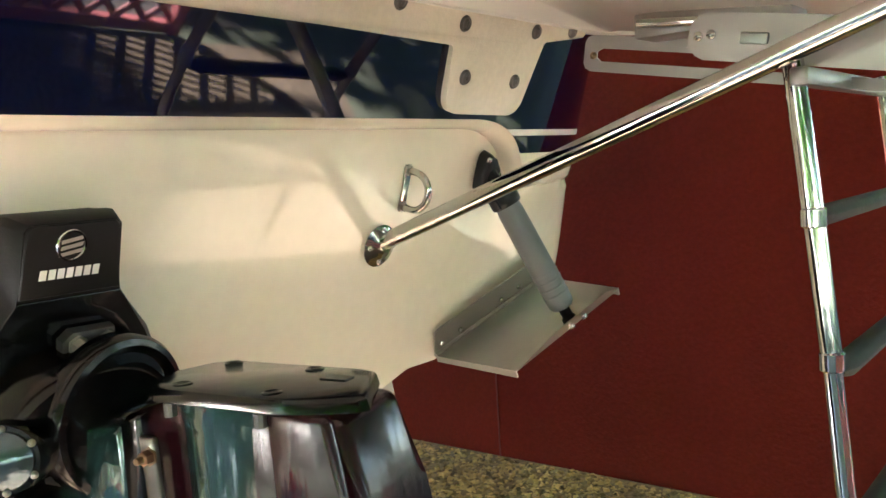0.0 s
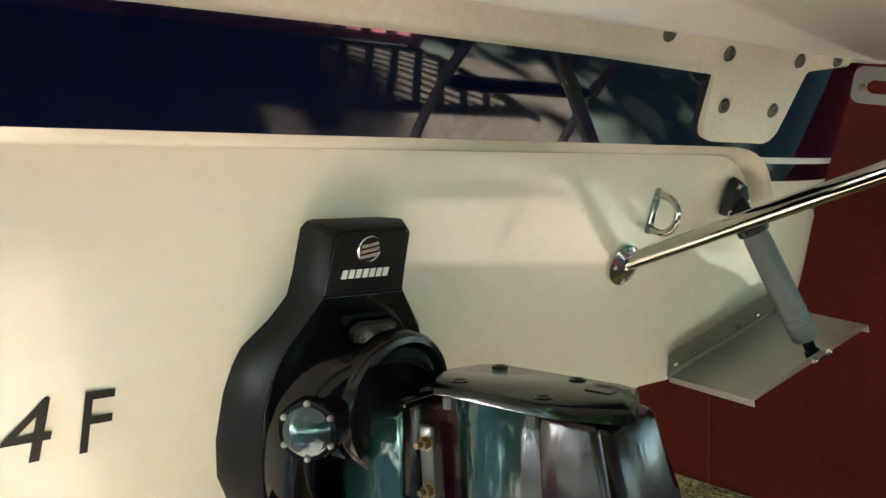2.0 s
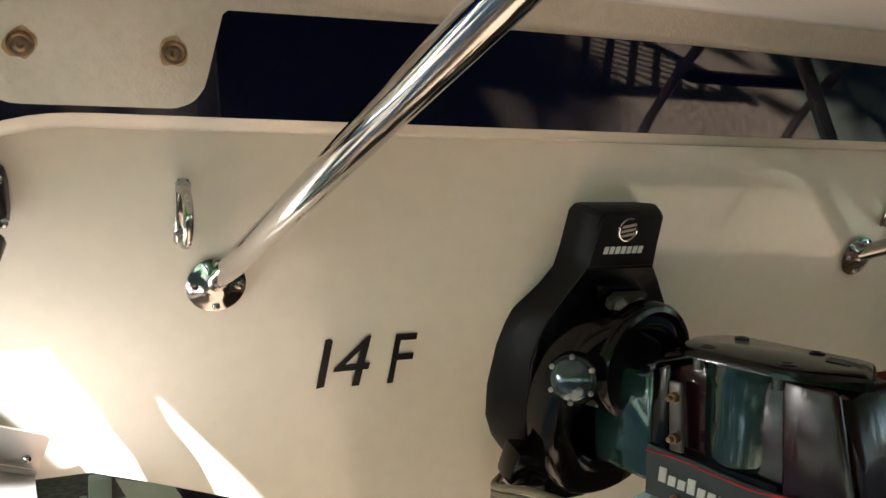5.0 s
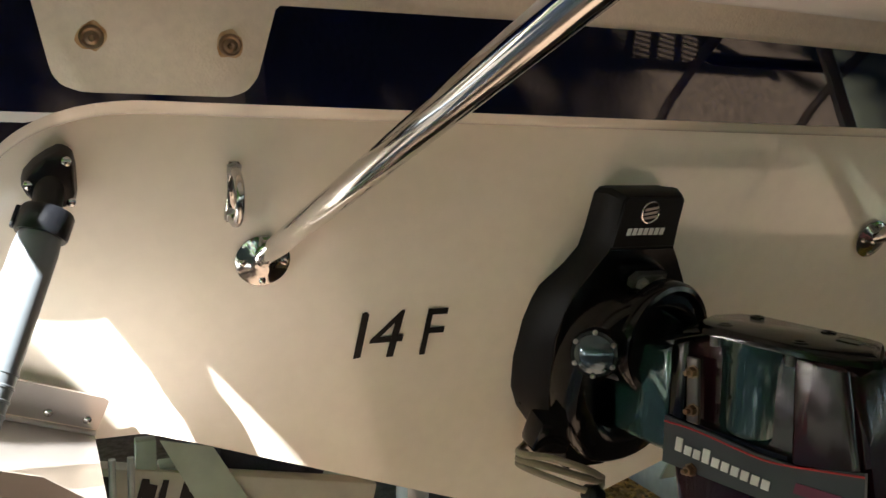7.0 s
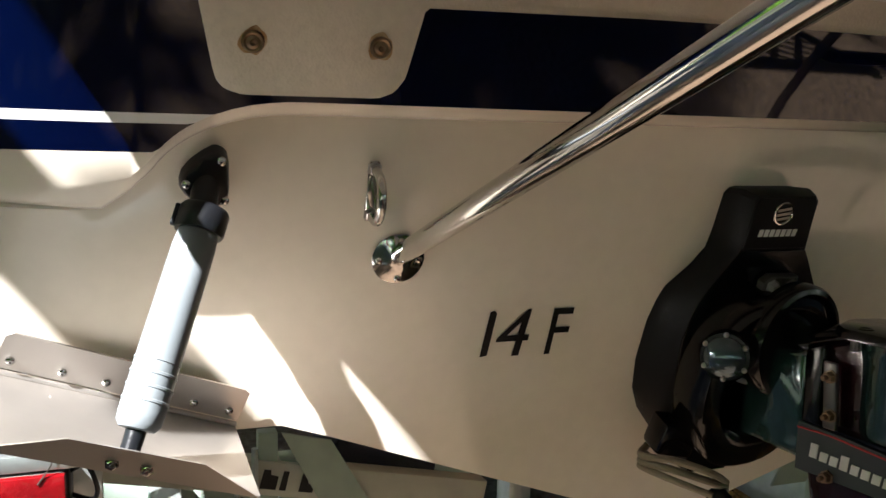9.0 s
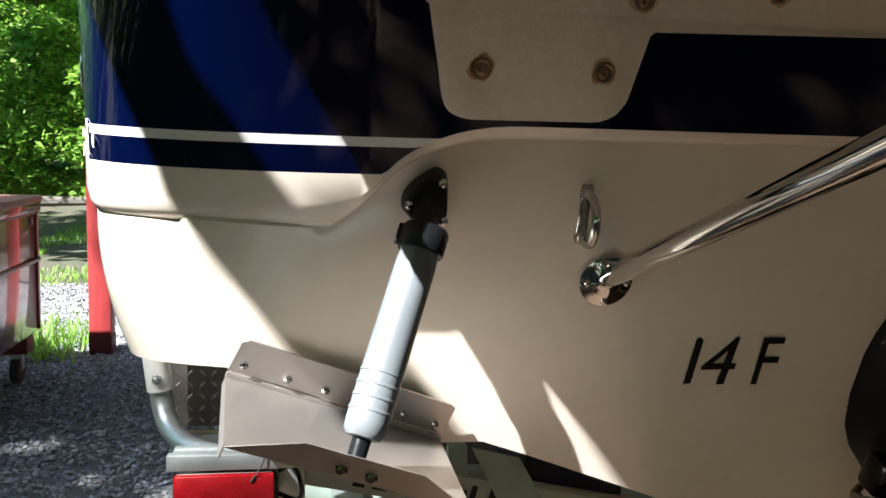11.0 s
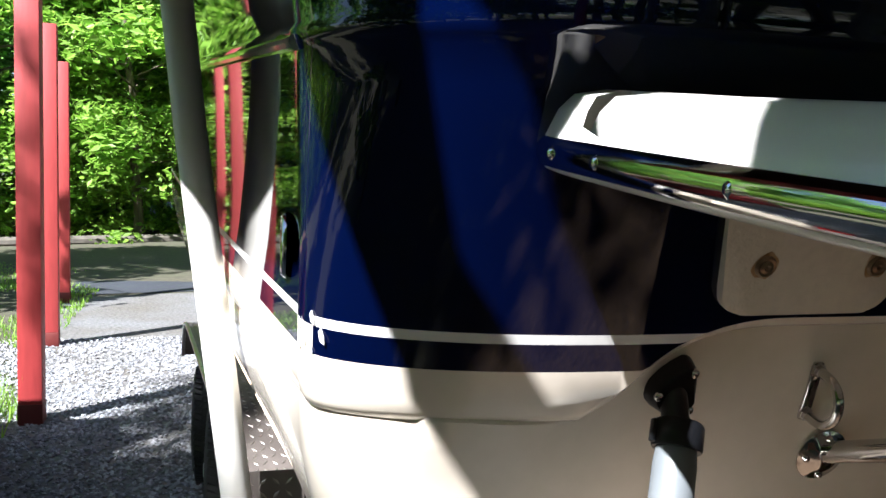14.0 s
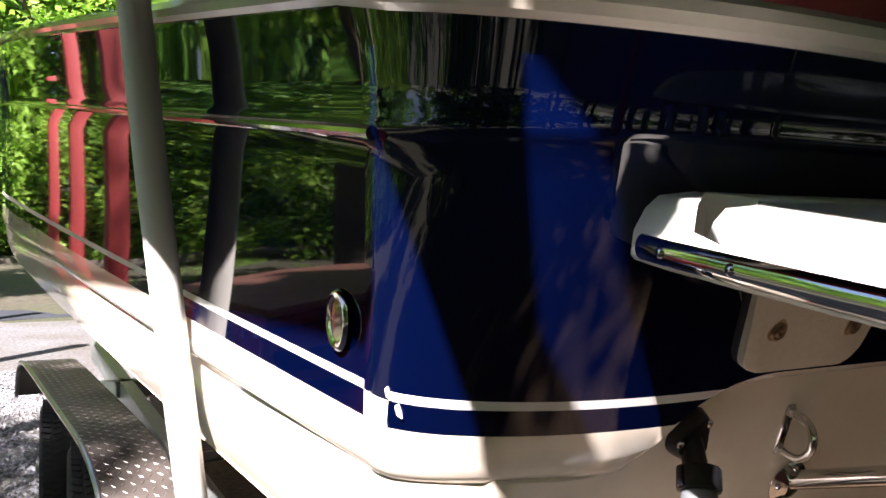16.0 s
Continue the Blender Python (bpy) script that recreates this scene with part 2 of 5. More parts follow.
def prism(pts, depth, m=None, bevel=0.0, scale_top=1.0, seg=2):
    """An outline in x, y, pulled along z by depth; scale_top tapers it."""
    bm = bmesh.new()
    lo = [bm.verts.new((x, y, 0)) for x, y in pts]
    cx, cy = sum(p[0] for p in pts) / len(pts), sum(p[1] for p in pts) / len(pts)
    hi = [bm.verts.new((cx + (x - cx) * scale_top, cy + (y - cy) * scale_top, depth)) for x, y in pts]
    n = len(pts)
    bm.faces.new(list(reversed(lo)))
    top = bm.faces.new(hi)
    for i in range(n):
        bm.faces.new((lo[i], lo[(i + 1) % n], hi[(i + 1) % n], hi[i]))
    if bevel:
        bmesh.ops.bevel(bm, geom=list(top.edges), offset=bevel, segments=seg, affect="EDGES", profile=0.5)
    if m is not None:
        bmesh.ops.transform(bm, matrix=m, verts=bm.verts[:])
    return bm


def lathe(profile, n=24, m=None):
    """A turned form: (radius, height) pairs about z."""
    bm = bmesh.new()
    rings = []
    for r, z in profile:
        if r < 1e-6:
            rings.append([bm.verts.new((0, 0, z))])
        else:
            rings.append([bm.verts.new((r * math.cos(k * math.tau / n), r * math.sin(k * math.tau / n), z)) for k in range(n)])
    for a, b in zip(rings, rings[1:]):
        for k in range(n):
            q = [a[k % len(a)], a[(k + 1) % len(a)], b[(k + 1) % len(b)], b[k % len(b)]]
            q = list(dict.fromkeys(q))
            if len(q) > 2:
                bm.faces.new(q)
    if m is not None:
        bmesh.ops.transform(bm, matrix=m, verts=bm.verts[:])
    return bm


def tube(points, r, n=16, closed=False, taper=None):
    """A round bar swept along points."""
    bm = bmesh.new()
    P = [Vector(p) for p in points]
    rings, up = [], None
    for i, p in enumerate(P):
        if closed:
            d = (P[(i + 1) % len(P)] - P[i - 1]).normalized()
        else:
            d = (P[min(i + 1, len(P) - 1)] - P[max(i - 1, 0)]).normalized()
        if up is None:
            up = d.orthogonal().normalized()
        up = (up - d * up.dot(d)).normalized()
        side = d.cross(up)
        rr = r if taper is None else r * taper[i]
        rings.append([bm.verts.new(p + rr * (math.cos(k * math.tau / n) * up + math.sin(k * math.tau / n) * side)) for k in range(n)])
    pairs = list(zip(rings, rings[1:])) + ([(rings[-1], rings[0])] if closed else [])
    for a, b in pairs:
        for k in range(n):
            bm.faces.new((a[k], a[(k + 1) % n], b[(k + 1) % n], b[k]))
    if not closed:
        bm.faces.new(list(reversed(rings[0])))
        bm.faces.new(rings[-1])
    return bm


def curve_pts(pts, n=8):
    """Catmull-Rom points through pts."""
    P = [Vector(p) for p in pts]
    P = [2 * P[0] - P[1]] + P + [2 * P[-1] - P[-2]]
    out = []
    for i in range(1, len(P) - 2):
        for k in range(n):
            t = k / n
            a, b, c, d = P[i - 1:i + 3]
            out.append(0.5 * (2 * b + (c - a) * t + (2 * a - 5 * b + 4 * c - d) * t * t + (3 * b - a - 3 * c + d) * t ** 3))
    out.append(P[-2])
    return out


def frame_of(origin, z_axis, x_hint):
    """A matrix whose z is z_axis and whose x lies near x_hint."""
    z = Vector(z_axis).normalized()
    x = Vector(x_hint)
    x = (x - z * x.dot(z)).normalized()
    y = z.cross(x)
    m = Matrix((x, y, z)).transposed().to_4x4()
    m.translation = Vector(origin)
    return m


def join(*bms):
    out = bmesh.new()
    for b in bms:
        me = bpy.data.meshes.new("tmp")
        b.to_mesh(me)
        b.free()
        out.from_mesh(me)
        bpy.data.meshes.remove(me)
    return out


def raw(name, verts, faces, material, smooth=False):
    me = bpy.data.meshes.new(name)
    me.from_pydata([tuple(v) for v in verts], [], faces)
    me.materials.append(material)
    if smooth:
        for p in me.polygons:
            p.use_smooth = True
    me.update()
    return new(name, me)


def screw(parent, at, out, r=0.011, material=None, name="screw", cup=True, rusty=True):
    """A pan-head screw in a cup washer."""
    m = frame_of(at, out, (0.3, 0.2, 1))
    prof = [(0, 0.0), (r, 0.0), (r, 0.0015), (r * 0.82, 0.0045), (r * 0.62, 0.0035), (r * 0.52, 0.0045), (r * 0.3, 0.0055), (r * 0.12, 0.0035), (0, 0.0035)] if cup else [(0, 0), (r, 0), (r * 0.95, 0.003), (r * 0.6, 0.005), (r * 0.2, 0.0055), (r * 0.15, 0.003), (0, 0.003)]
    head = part(name, lathe(prof, 16, m), material or M_BRONZE, parent)
    if cup and rusty:
        k = at[0] * 37 + at[2] * 91
        part("rust_stain", prism([(r * (1.22 + 0.13 * math.sin(3 * a + k) + 0.08 * math.sin(7 * a)) * math.cos(a), r * (1.22 + 0.16 * math.sin(2 * a + 2 * k)) * math.sin(a)) for a in [math.tau * i / 26 for i in range(26)]], 0.0005, m), M_RUST, head, smooth=False)
    return head


def hex_nut(parent, at, out, r=0.009, length=0.012, material=None, stud=0.006, name="nut"):
    m = frame_of(at, out, (0, 0, 1))
    nut = lathe([(0, 0), (r * 1.35, 0), (r * 1.35, 0.002), (r, 0.002), (r, length * 0.9), (r * 0.85, length), (0, length)], 6, m)
    studm = lathe([(0, 0), (r * 0.5, 0), (r * 0.5, length + stud), (r * 0.4, length + stud + 0.001), (0, length + stud + 0.001)], 12, m)
    return part(name, join(nut, studm), material or M_STEEL, parent)


# ---- the place: ground, wall, roof, posts ----
def ground_sheet():
    bm = bmesh.new()
    bmesh.ops.create_grid(bm, x_segments=120, y_segments=120, size=160.0)
    for v in bm.verts:
        d = math.hypot(v.co.x, v.co.y - 3)
        v.co.z = -0.012 + (0.0 if d < 9 else 0.25 * noise.noise(Vector((v.co.x * 0.08, v.co.y * 0.08, 0))) + max(0, d - 26) * 0.03)
    return part("ground", bm, M_EARTH)


tagged(ground_sheet(), "woodland clearing floor of earth and thin grass", "ground", kind="structure")


def apron(name, pts, z, material, label):
    bm = bmesh.new()
    bm.faces.new([bm.verts.new((x, y, z)) for x, y in pts])
    bmesh.ops.subdivide_edges(bm, edges=bm.edges[:], cuts=3)
    return tagged(part(name, bm, material), label, "ground", kind="structure")


apron("gravel_bed", [(-2.3, -1.1), (3.04, -1.1), (3.04, 12.4), (-1.2, 12.2), (-3.25, 11.6), (-2.9, 8.2), (-2.6, 5.4), (-4.6, 4.8), (-4.6, 0.4)], 0.0, M_GRAVEL, "grey crushed gravel floor under the boat shelter")
apron("dirt_bed", [(-1.75, -2.5), (3.04, -2.5), (3.04, 0.9), (-0.9, 1.3), (-1.35, 0.6)], 0.003, M_DIRT, "trodden brown dirt and fine gravel behind the boat")
apron("tan_bed", [(0.9, -1.0), (3.046, -1.0), (3.046, 4.2), (1.4, 4.2)], 0.004, M_TANBED, "tan sandy strip along the red wall")
apron("driveway", [(-3.1, 11.9), (3.2, 13.1), (4.5, 20.5), (-3.6, 18.6)], 0.006, M_ASPHALT, "dark asphalt driveway beyond the shelter")


def stones(name, zone, count, size, material, label, seed):
    """Loose crushed stones lying on the ground over a zone (x0, y0, x1, y1)."""
    rng = np.random.default_rng(seed)
    base = np.array([(1, 0, 0), (-1, 0, 0), (0, 1, 0), (0, -1, 0), (0, 0, 1), (0, 0, -1)], float)
    tri = [(0, 2, 4), (2, 1, 4), (1, 3, 4), (3, 0, 4), (2, 0, 5), (1, 2, 5), (3, 1, 5), (0, 3, 5)]
    verts, faces = [], []
    for _ in range(count):
        x, y = rng.uniform(zone[0], zone[2]), rng.uniform(zone[1], zone[3])
        s = size * rng.uniform(0.55, 1.35)
        a = rng.uniform(0, math.tau)
        rot = np.array(Euler((rng.uniform(-0.6, 0.6), rng.uniform(-0.6, 0.6), a)).to_matrix())
        p = base * s * rng.uniform(0.6, 1.2, (6, 3)) * (1.0, 0.8, 0.55)
        p = p @ rot.T + (x, y, s * 0.28)
        k = len(verts)
        verts.extend(p.tolist())
        faces.extend([(i + k, j + k, l + k) for i, j, l in tri])
    return tagged(raw(name, verts, faces, material), label, "gravel", kind="stuff")


stones("grey_gravel", (-4.4, 0.6, -1.0, 8.5), 30000, 0.019, M_STONE, "loose grey crushed stone lying on the ground", 1)
stones("tan_gravel", (1.0, -0.6, 3.02, 3.6), 22000, 0.019, M_TAN, "loose tan crushed stone along the red wall", 2)


def red_wall():
    wall = part("wall_east", span((3.05, -0.75, 0.0), (3.2, 12.0, 4.12)), M_WALL)
    tagged(wall, "dark red painted rough sheet wall of the shelter", "wall", kind="structure")
    y = 1.56
    while y < 11.9:
        if y > -0.75:
            b = span((3.044, y - 0.003, 0.0), (3.0497, y + 0.003, 4.1))
            part("batten_joint", b, M_POSTFOOT, wall)
        y += 2.44
    return wall


red_wall()


def shelter_roof():
    pts = [(-1.58, -3.4, 3.18), (3.3, -3.4, 4.2), (3.3, 3.6, 4.2), (-2.36, 3.6, 3.18)]
    bm = bmesh.new()
    bm.faces.new([bm.verts.new(p) for p in pts])
    bmesh.ops.solidify(bm, geom=bm.faces[:], thickness=0.06)
    return tagged(part("ceiling_shelter", bm, M_ROOF), "brown roof sheeting over the boat", "roof", kind="structure")


shelter_roof()
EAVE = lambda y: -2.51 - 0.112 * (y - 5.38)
# boards added at the eave, with gaps that shape the sun patches on the hull
shade_boards = None
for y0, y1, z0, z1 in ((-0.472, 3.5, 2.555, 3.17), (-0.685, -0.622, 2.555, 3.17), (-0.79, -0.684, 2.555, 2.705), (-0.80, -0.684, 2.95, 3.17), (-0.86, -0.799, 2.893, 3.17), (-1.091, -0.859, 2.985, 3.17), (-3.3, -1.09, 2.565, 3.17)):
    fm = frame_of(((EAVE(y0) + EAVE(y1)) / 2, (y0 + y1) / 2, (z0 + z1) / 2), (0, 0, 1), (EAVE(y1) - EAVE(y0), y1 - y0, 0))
    board = part("trim_shade_boards" if shade_boards is None else "shade_board", box((y1 - y0, 0.035, z1 - z0), fm, 0.002), M_POST, shade_boards)
    if shade_boards is None:
        shade_boards = tagged(board, "added red boards under the shelter eave that shape the sunlight", "trim", kind="structure")
# added gusset between two boards; its slanting lower edge casts a slanted shadow
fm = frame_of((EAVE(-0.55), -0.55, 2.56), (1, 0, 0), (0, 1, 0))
part("shade_gusset", prism([(fm.inverted() @ Vector((EAVE(-0.55), y, z))).to_2d()[:] for y, z in ((-0.623, 2.563), (-0.471, 2.752), (-0.471, 3.165), (-0.623, 3.165))], 0.03, fm), M_POST, shade_boards)


def shelter_post(at):
    post = thing("shelter_post", "red painted square timber post standing in gravel", "post", "shelter posts", at)
    bm = box((0.15, 0.15, 2.98), Matrix.Translation((0, 0, 0.14 + 1.49)), 0.004)
    for v in bm.verts:
        v.co.x += 0.004 * noise.noise(v.co * 0.7)
    part("shaft", bm, M_POST, post)
    part("foot", box((0.158, 0.158, 0.14), Matrix.Translation((0, 0, 0.07)), 0.004), M_POSTFOOT, post, "dark painted post foot")
    return post


def lattice_fence():
    """A low crossed-slat screen standing behind the boat, over a strip of pale gravel."""
    apron("pale_strip", [(0.5, -2.66), (2.6, -2.66), (2.6, -3.8), (0.5, -3.8)], 0.004, M_PALE, "pale gravel strip behind the lattice")
    fence = thing("lattice_screen", "low faded red crossed-slat lattice screen standing on the ground", "fence", at=(0, 0, 0))
    x0, x1, z0, z1, y = -0.8, 2.1, 0.04, 0.80, -2.56
    for z in (z0, z1):
        part("rail", span((x0, y - 0.02, z - 0.03), (x1, y + 0.02, z + 0.03), 0.003), M_LATTICE, fence)
    for x in (x0, x0 * 0.5 + x1 * 0.5, x1):
        part("stake", span((x - 0.03, y - 0.025, 0.0), (x + 0.03, y + 0.025, z1 + 0.05), 0.003), M_LATTICE, fence)
    h = z1 - z0
    for way in (-1, 1):
        k = x0 - h
        while k < x1:
            a, b = max(0.0, x0 - k), min(h, x1 - k)
            if b - a > 0.08:
                p, q = Vector((k + a, 0, z0 + a)), Vector((k + b, 0, z0 + b))
                if way < 0:
                    p.x, q.x = x0 + x1 - p.x, x0 + x1 - q.x
                mid, d = (p + q) / 2, (q - p)
                mid.y = y + 0.006 * way
                part("slat", box((d.length, 0.036, 0.007), frame_of(mid, (0, -1, 0), d)), M_LATTICE, fence, smooth=False)
            k += 0.15
    return fence


lattice_fence()
first_post = shelter_post((-2.43, 5.38, 0))
for x, y in ((-2.75, 8.20), (-3.06, 11.22), (-1.46, -3.25)):
    copy_thing(first_post, pose(x, y, 0, 0, 0, 3))


# ---- the boat ----
boat = thing("motorboat", "cream and navy fibreglass motorboat resting on its trailer", "boat")
NT = Vector((0, -1, -0.32)).normalized()
NS = Vector((0, -1, -0.40)).normalized()


def ty(z):
    """The raked transom panel."""
    return -(z - 1.38) * 0.32


def sy(z):
    """The skin above and round the panel, which stands farther aft."""
    return -0.121 - (z - 1.6) * 0.40


def on_panel(x, z, off=0.0):
    return Vector((x, ty(z), z)) + NT * off


def on_skin(x, z, off=0.0):
    return Vector((x, sy(z), z)) + NS * off


def soften(pts, most=0.012):
    """Rounds each corner of an outline a little."""
    out = []
    for k, p in enumerate(pts):
        p = Vector(p)
        for q in (pts[k - 1], pts[(k + 1) % len(pts)]):
            d = Vector(q) - p
            out.append(tuple(p + d * min(0.28, most / max(d.length, 1e-6))))
    return out


def half_beam(y):
    """Half the beam: the sides spread forward of the transom, then draw in to the bow."""
    return max(0.003, 1.216 + 0.0843 * y - 0.0048 * y * y - 0.0466 * max(0.0, y - 4.4) ** 2.5)


SLOPES = [(1.28, 0.028), (1.45, 0.024), (1.56, 0.044), (1.60, 0.047), (1.855, 0.095), (2.06, 0.150)]


def rise(z, y):
    """How far the lines of the side climb towards the bow at a given height."""
    k = SLOPES[0][1]
    for (z0, k0), (z1, k1) in zip(SLOPES, SLOPES[1:]):
        if z >= z0:
            k = k0 + (k1 - k0) * min(1.0, (z - z0) / (z1 - z0))
    s = max(0.0, y)
    return k * (s - 0.045 * max(0.0, s - 3.0) ** 2)


# plan of the skin: x, y, share of aft-facing
PLAN = [(x, -0.121, 1.0) for x in (0.0, 0.15, 0.3, 0.45, 0.6, 0.66, 0.70, 0.72, 0.74, 0.76, 0.78, 0.80, 0.81, 0.82, 0.828, 0.836, 0.844, 0.85, 0.857, 0.865, 0.873, 0.882)]
for k in range(1, 19):
    a = k / 18 * math.pi / 2
    PLAN.append((0.85 + 0.370 * math.sin(a) ** 0.92, 0.050 - 0.171 * math.cos(a) ** 0.92, math.cos(a) ** 0.9))
for y in (0.12, 0.25, 0.45, 0.7, 1.0, 1.5, 2.0, 2.6, 3.2, 3.8, 4.4, 5.0, 5.6, 6.2, 6.7, 7.1, 7.5, 7.9, 8.2, 8.42):
    PLAN.append((half_beam(y), y, 0.0))


def z_low(x, w):
    if w < 0.90 or x > 0.95:
        return 1.452
    if x < 0.70:
        return 1.563
    arc = 1.452 + 0.111 * max(0.0, 1 - ((x - 0.70) / 0.18) ** 2.2) ** 0.5
    return max(arc, 1.500 - (x - 0.862) * 0.9, 1.452) if x > 0.855 else arc


ROWS = [("lip", 0.075, 0.006), ("lip", 0.036, -0.001), ("lip", 0.020, -0.002), ("lip", 0.008, 0.003), ("lip", 0.003, 0.012)] + [("z", 0.0, z) for z in (1.48, 1.516, 1.5475, 1.5585, 1.60, 1.65, 1.70, 1.75, 1.80, 1.835, 1.843, 1.855, 1.863, 1.90, 1.94, 1.97, 2.0)]


def rake(z):
    """How far the skin stands aft of its foot: raked to the crease, steeper above it."""
    return (z - 1.6) * 0.40 if z < 1.835 else 0.094 + (z - 1.835) * 0.28


def skin_point(c, row, side):
    x, y, w = c
    kind, d, zz = ROWS[row]
    low = z_low(x, w)
    if d > 0.06 and x < 0.98 and w > 0.5:
        d = 0.056
    z = low + zz if kind == "lip" else max(zz, low + 0.012)
    if z > 1.863:
        z -= 0.27 * (z - 1.863) * w
    out = -d
    if z > 1.85:
        out += 0.010 + 0.020 * ((z - 1.85) / 0.15) ** 2 * (1 - w)
    elif z > 1.6:
        out += 0.006 * (z - 1.6) / 0.25
    if kind == "z" and zz in (1.843, 1.855):
        out += 0.004
    nx = math.sqrt(max(0.0, 1 - w * w))
    return Vector((side * (x + out * nx), y - rake(z) * w - out * w, z + 0.012 * (1 - w) + rise(z, y)))


def skin_part(name, material, r0, r1, keep, label=""):
    bm = bmesh.new()
    for side in (-1, 1):
        grid = {}
        for i, c in enumerate(PLAN):
            for r in range(r0, r1 + 1):
                grid[i, r] = bm.verts.new(skin_point(c, r, side))
        for i in range(len(PLAN) - 1):
            for r in range(r0, r1):
                q = [grid[i, r], grid[i + 1, r], grid[i + 1, r + 1], grid[i, r + 1]]
                mid = sum((v.co for v in q), Vector()) / 4
                if keep(i, mid) and ((q[0].co - q[3].co).length > 1e-4 or (q[1].co - q[2].co).length > 1e-4):
                    bm.faces.new(q)
    bmesh.ops.remove_doubles(bm, verts=bm.verts[:], dist=1e-5)
    bmesh.ops.delete(bm, geom=[v for v in bm.verts if not v.link_faces], context="VERTS")
    return part(name, bm, material, boat, label, angle=50)


ends = lambda i: PLAN[i][0] > 1.196 and PLAN[i][1] > -0.004 and PLAN[i][2] > 0.05
skin_part("white_band", M_GEL, 0, 6, lambda i, p: abs(p.x) > 0.755 or p.y > 1, "cream gelcoat band under the stripes")
skin_part("panel_rim", M_GEL, 0, 4, lambda i, p: abs(p.x) <= 0.755 and p.y < 1, "rounded cream rim over the transom panel")
skin_part("lower_stripe", M_NAVY, 6, 7, lambda i, p: (abs(p.x) > 0.755 or p.y > 1) and not ends(i), "navy stripe")
skin_part("pinstripe", M_STRIPE, 7, 8, lambda i, p: (abs(p.x) > 0.755 or p.y > 1) and not ends(i), "narrow white stripe")
skin_part("upper_hull", M_NAVY, 8, len(ROWS) - 1, lambda i, p: True, "glossy navy topsides")
for sgn in (-1, 1):
    skin_part("stripe_gap", M_GEL, 6, 7, lambda i, p: p.x * sgn > 0.755 and ends(i), "bare cream gap where the lower stripe ends")
    skin_part("stripe_gap", M_NAVY, 7, 8, lambda i, p: p.x * sgn > 0.755 and ends(i), "bare navy gap where the white stripe ends")


# torn white bits left in the gap
for k, dz, a in ((36, 1.556, 0.008), (38, 1.545, 0.006), (35, 1.538, 0.009), (37, 1.529, 0.006), (38, 1.521, 0.005), (36, 1.520, 0.004)):
    c = PLAN[k]
    nx = math.sqrt(max(0.0, 1 - c[2] ** 2))
    at = Vector((-c[0], c[1] - (dz - 1.6) * 0.40 * c[2], dz + 0.012 * (1 - c[2]))) + Vector((-nx, -c[2], 0)) * 0.0008
    part("stripe_scrap", prism([(-a, -a * 0.4), (-a * 0.2, -a * 0.5), (a, -a * 0.2), (a * 0.7, a * 0.5), (-a * 0.5, a * 0.4)], 0.0012, frame_of(at, (-nx, -c[2], 0), (0, 0.3, 1))), M_STRIPE, boat, smooth=False)


def rail(name, row, r, material, label, lift=0.0, start=23):
    bms = []
    for side in (-1, 1):
        pts = []
        for c in PLAN[start:]:
            p = skin_point(c, row, side)
            nx = math.sqrt(max(0.0, 1 - c[2] ** 2))
            pts.append(p + Vector((side * nx * lift, -c[2] * lift, 0)))
        bms.append(tube(pts, r, 10))
    return part(name, join(*bms), material, boat, label)


rail("side_moulding", 15, 0.009, M_CHROME, "thin bright moulding along the hull side", 0.000, 38)
rail("rub_rail", len(ROWS) - 1, 0.021, M_GEL, "glossy cream rub rail", 0.006, 0)


SECTION = [(0.0, 0.86), (0.30, 0.978), (0.634, 1.110), (0.70, 1.134), (0.78, 1.134), (1.05, 1.262), (1.155, 1.272), (1.25, 1.280)]


def z_bottom(x):
    for (x0, z0), (x1, z1) in zip(SECTION, SECTION[1:]):
        if x <= x1:
            return z0 + (z1 - z0) * (x - x0) / (x1 - x0)
    return 1.28


def aft_of(x, z=0.0):
    """How far the panel swells aft towards the quarters, filling out under the band."""
    fillet = 0.020 * min(1.0, max(0.0, (abs(x) - 0.90) / 0.08)) * (min(1.0, max(0.0, (z - 1.36) / 0.09)) ** 1.5 if z < 1.458 else 0.0)
    return 0.016 * min(1.0, max(0.0, (abs(x) - 0.86) / 0.16)) + fillet


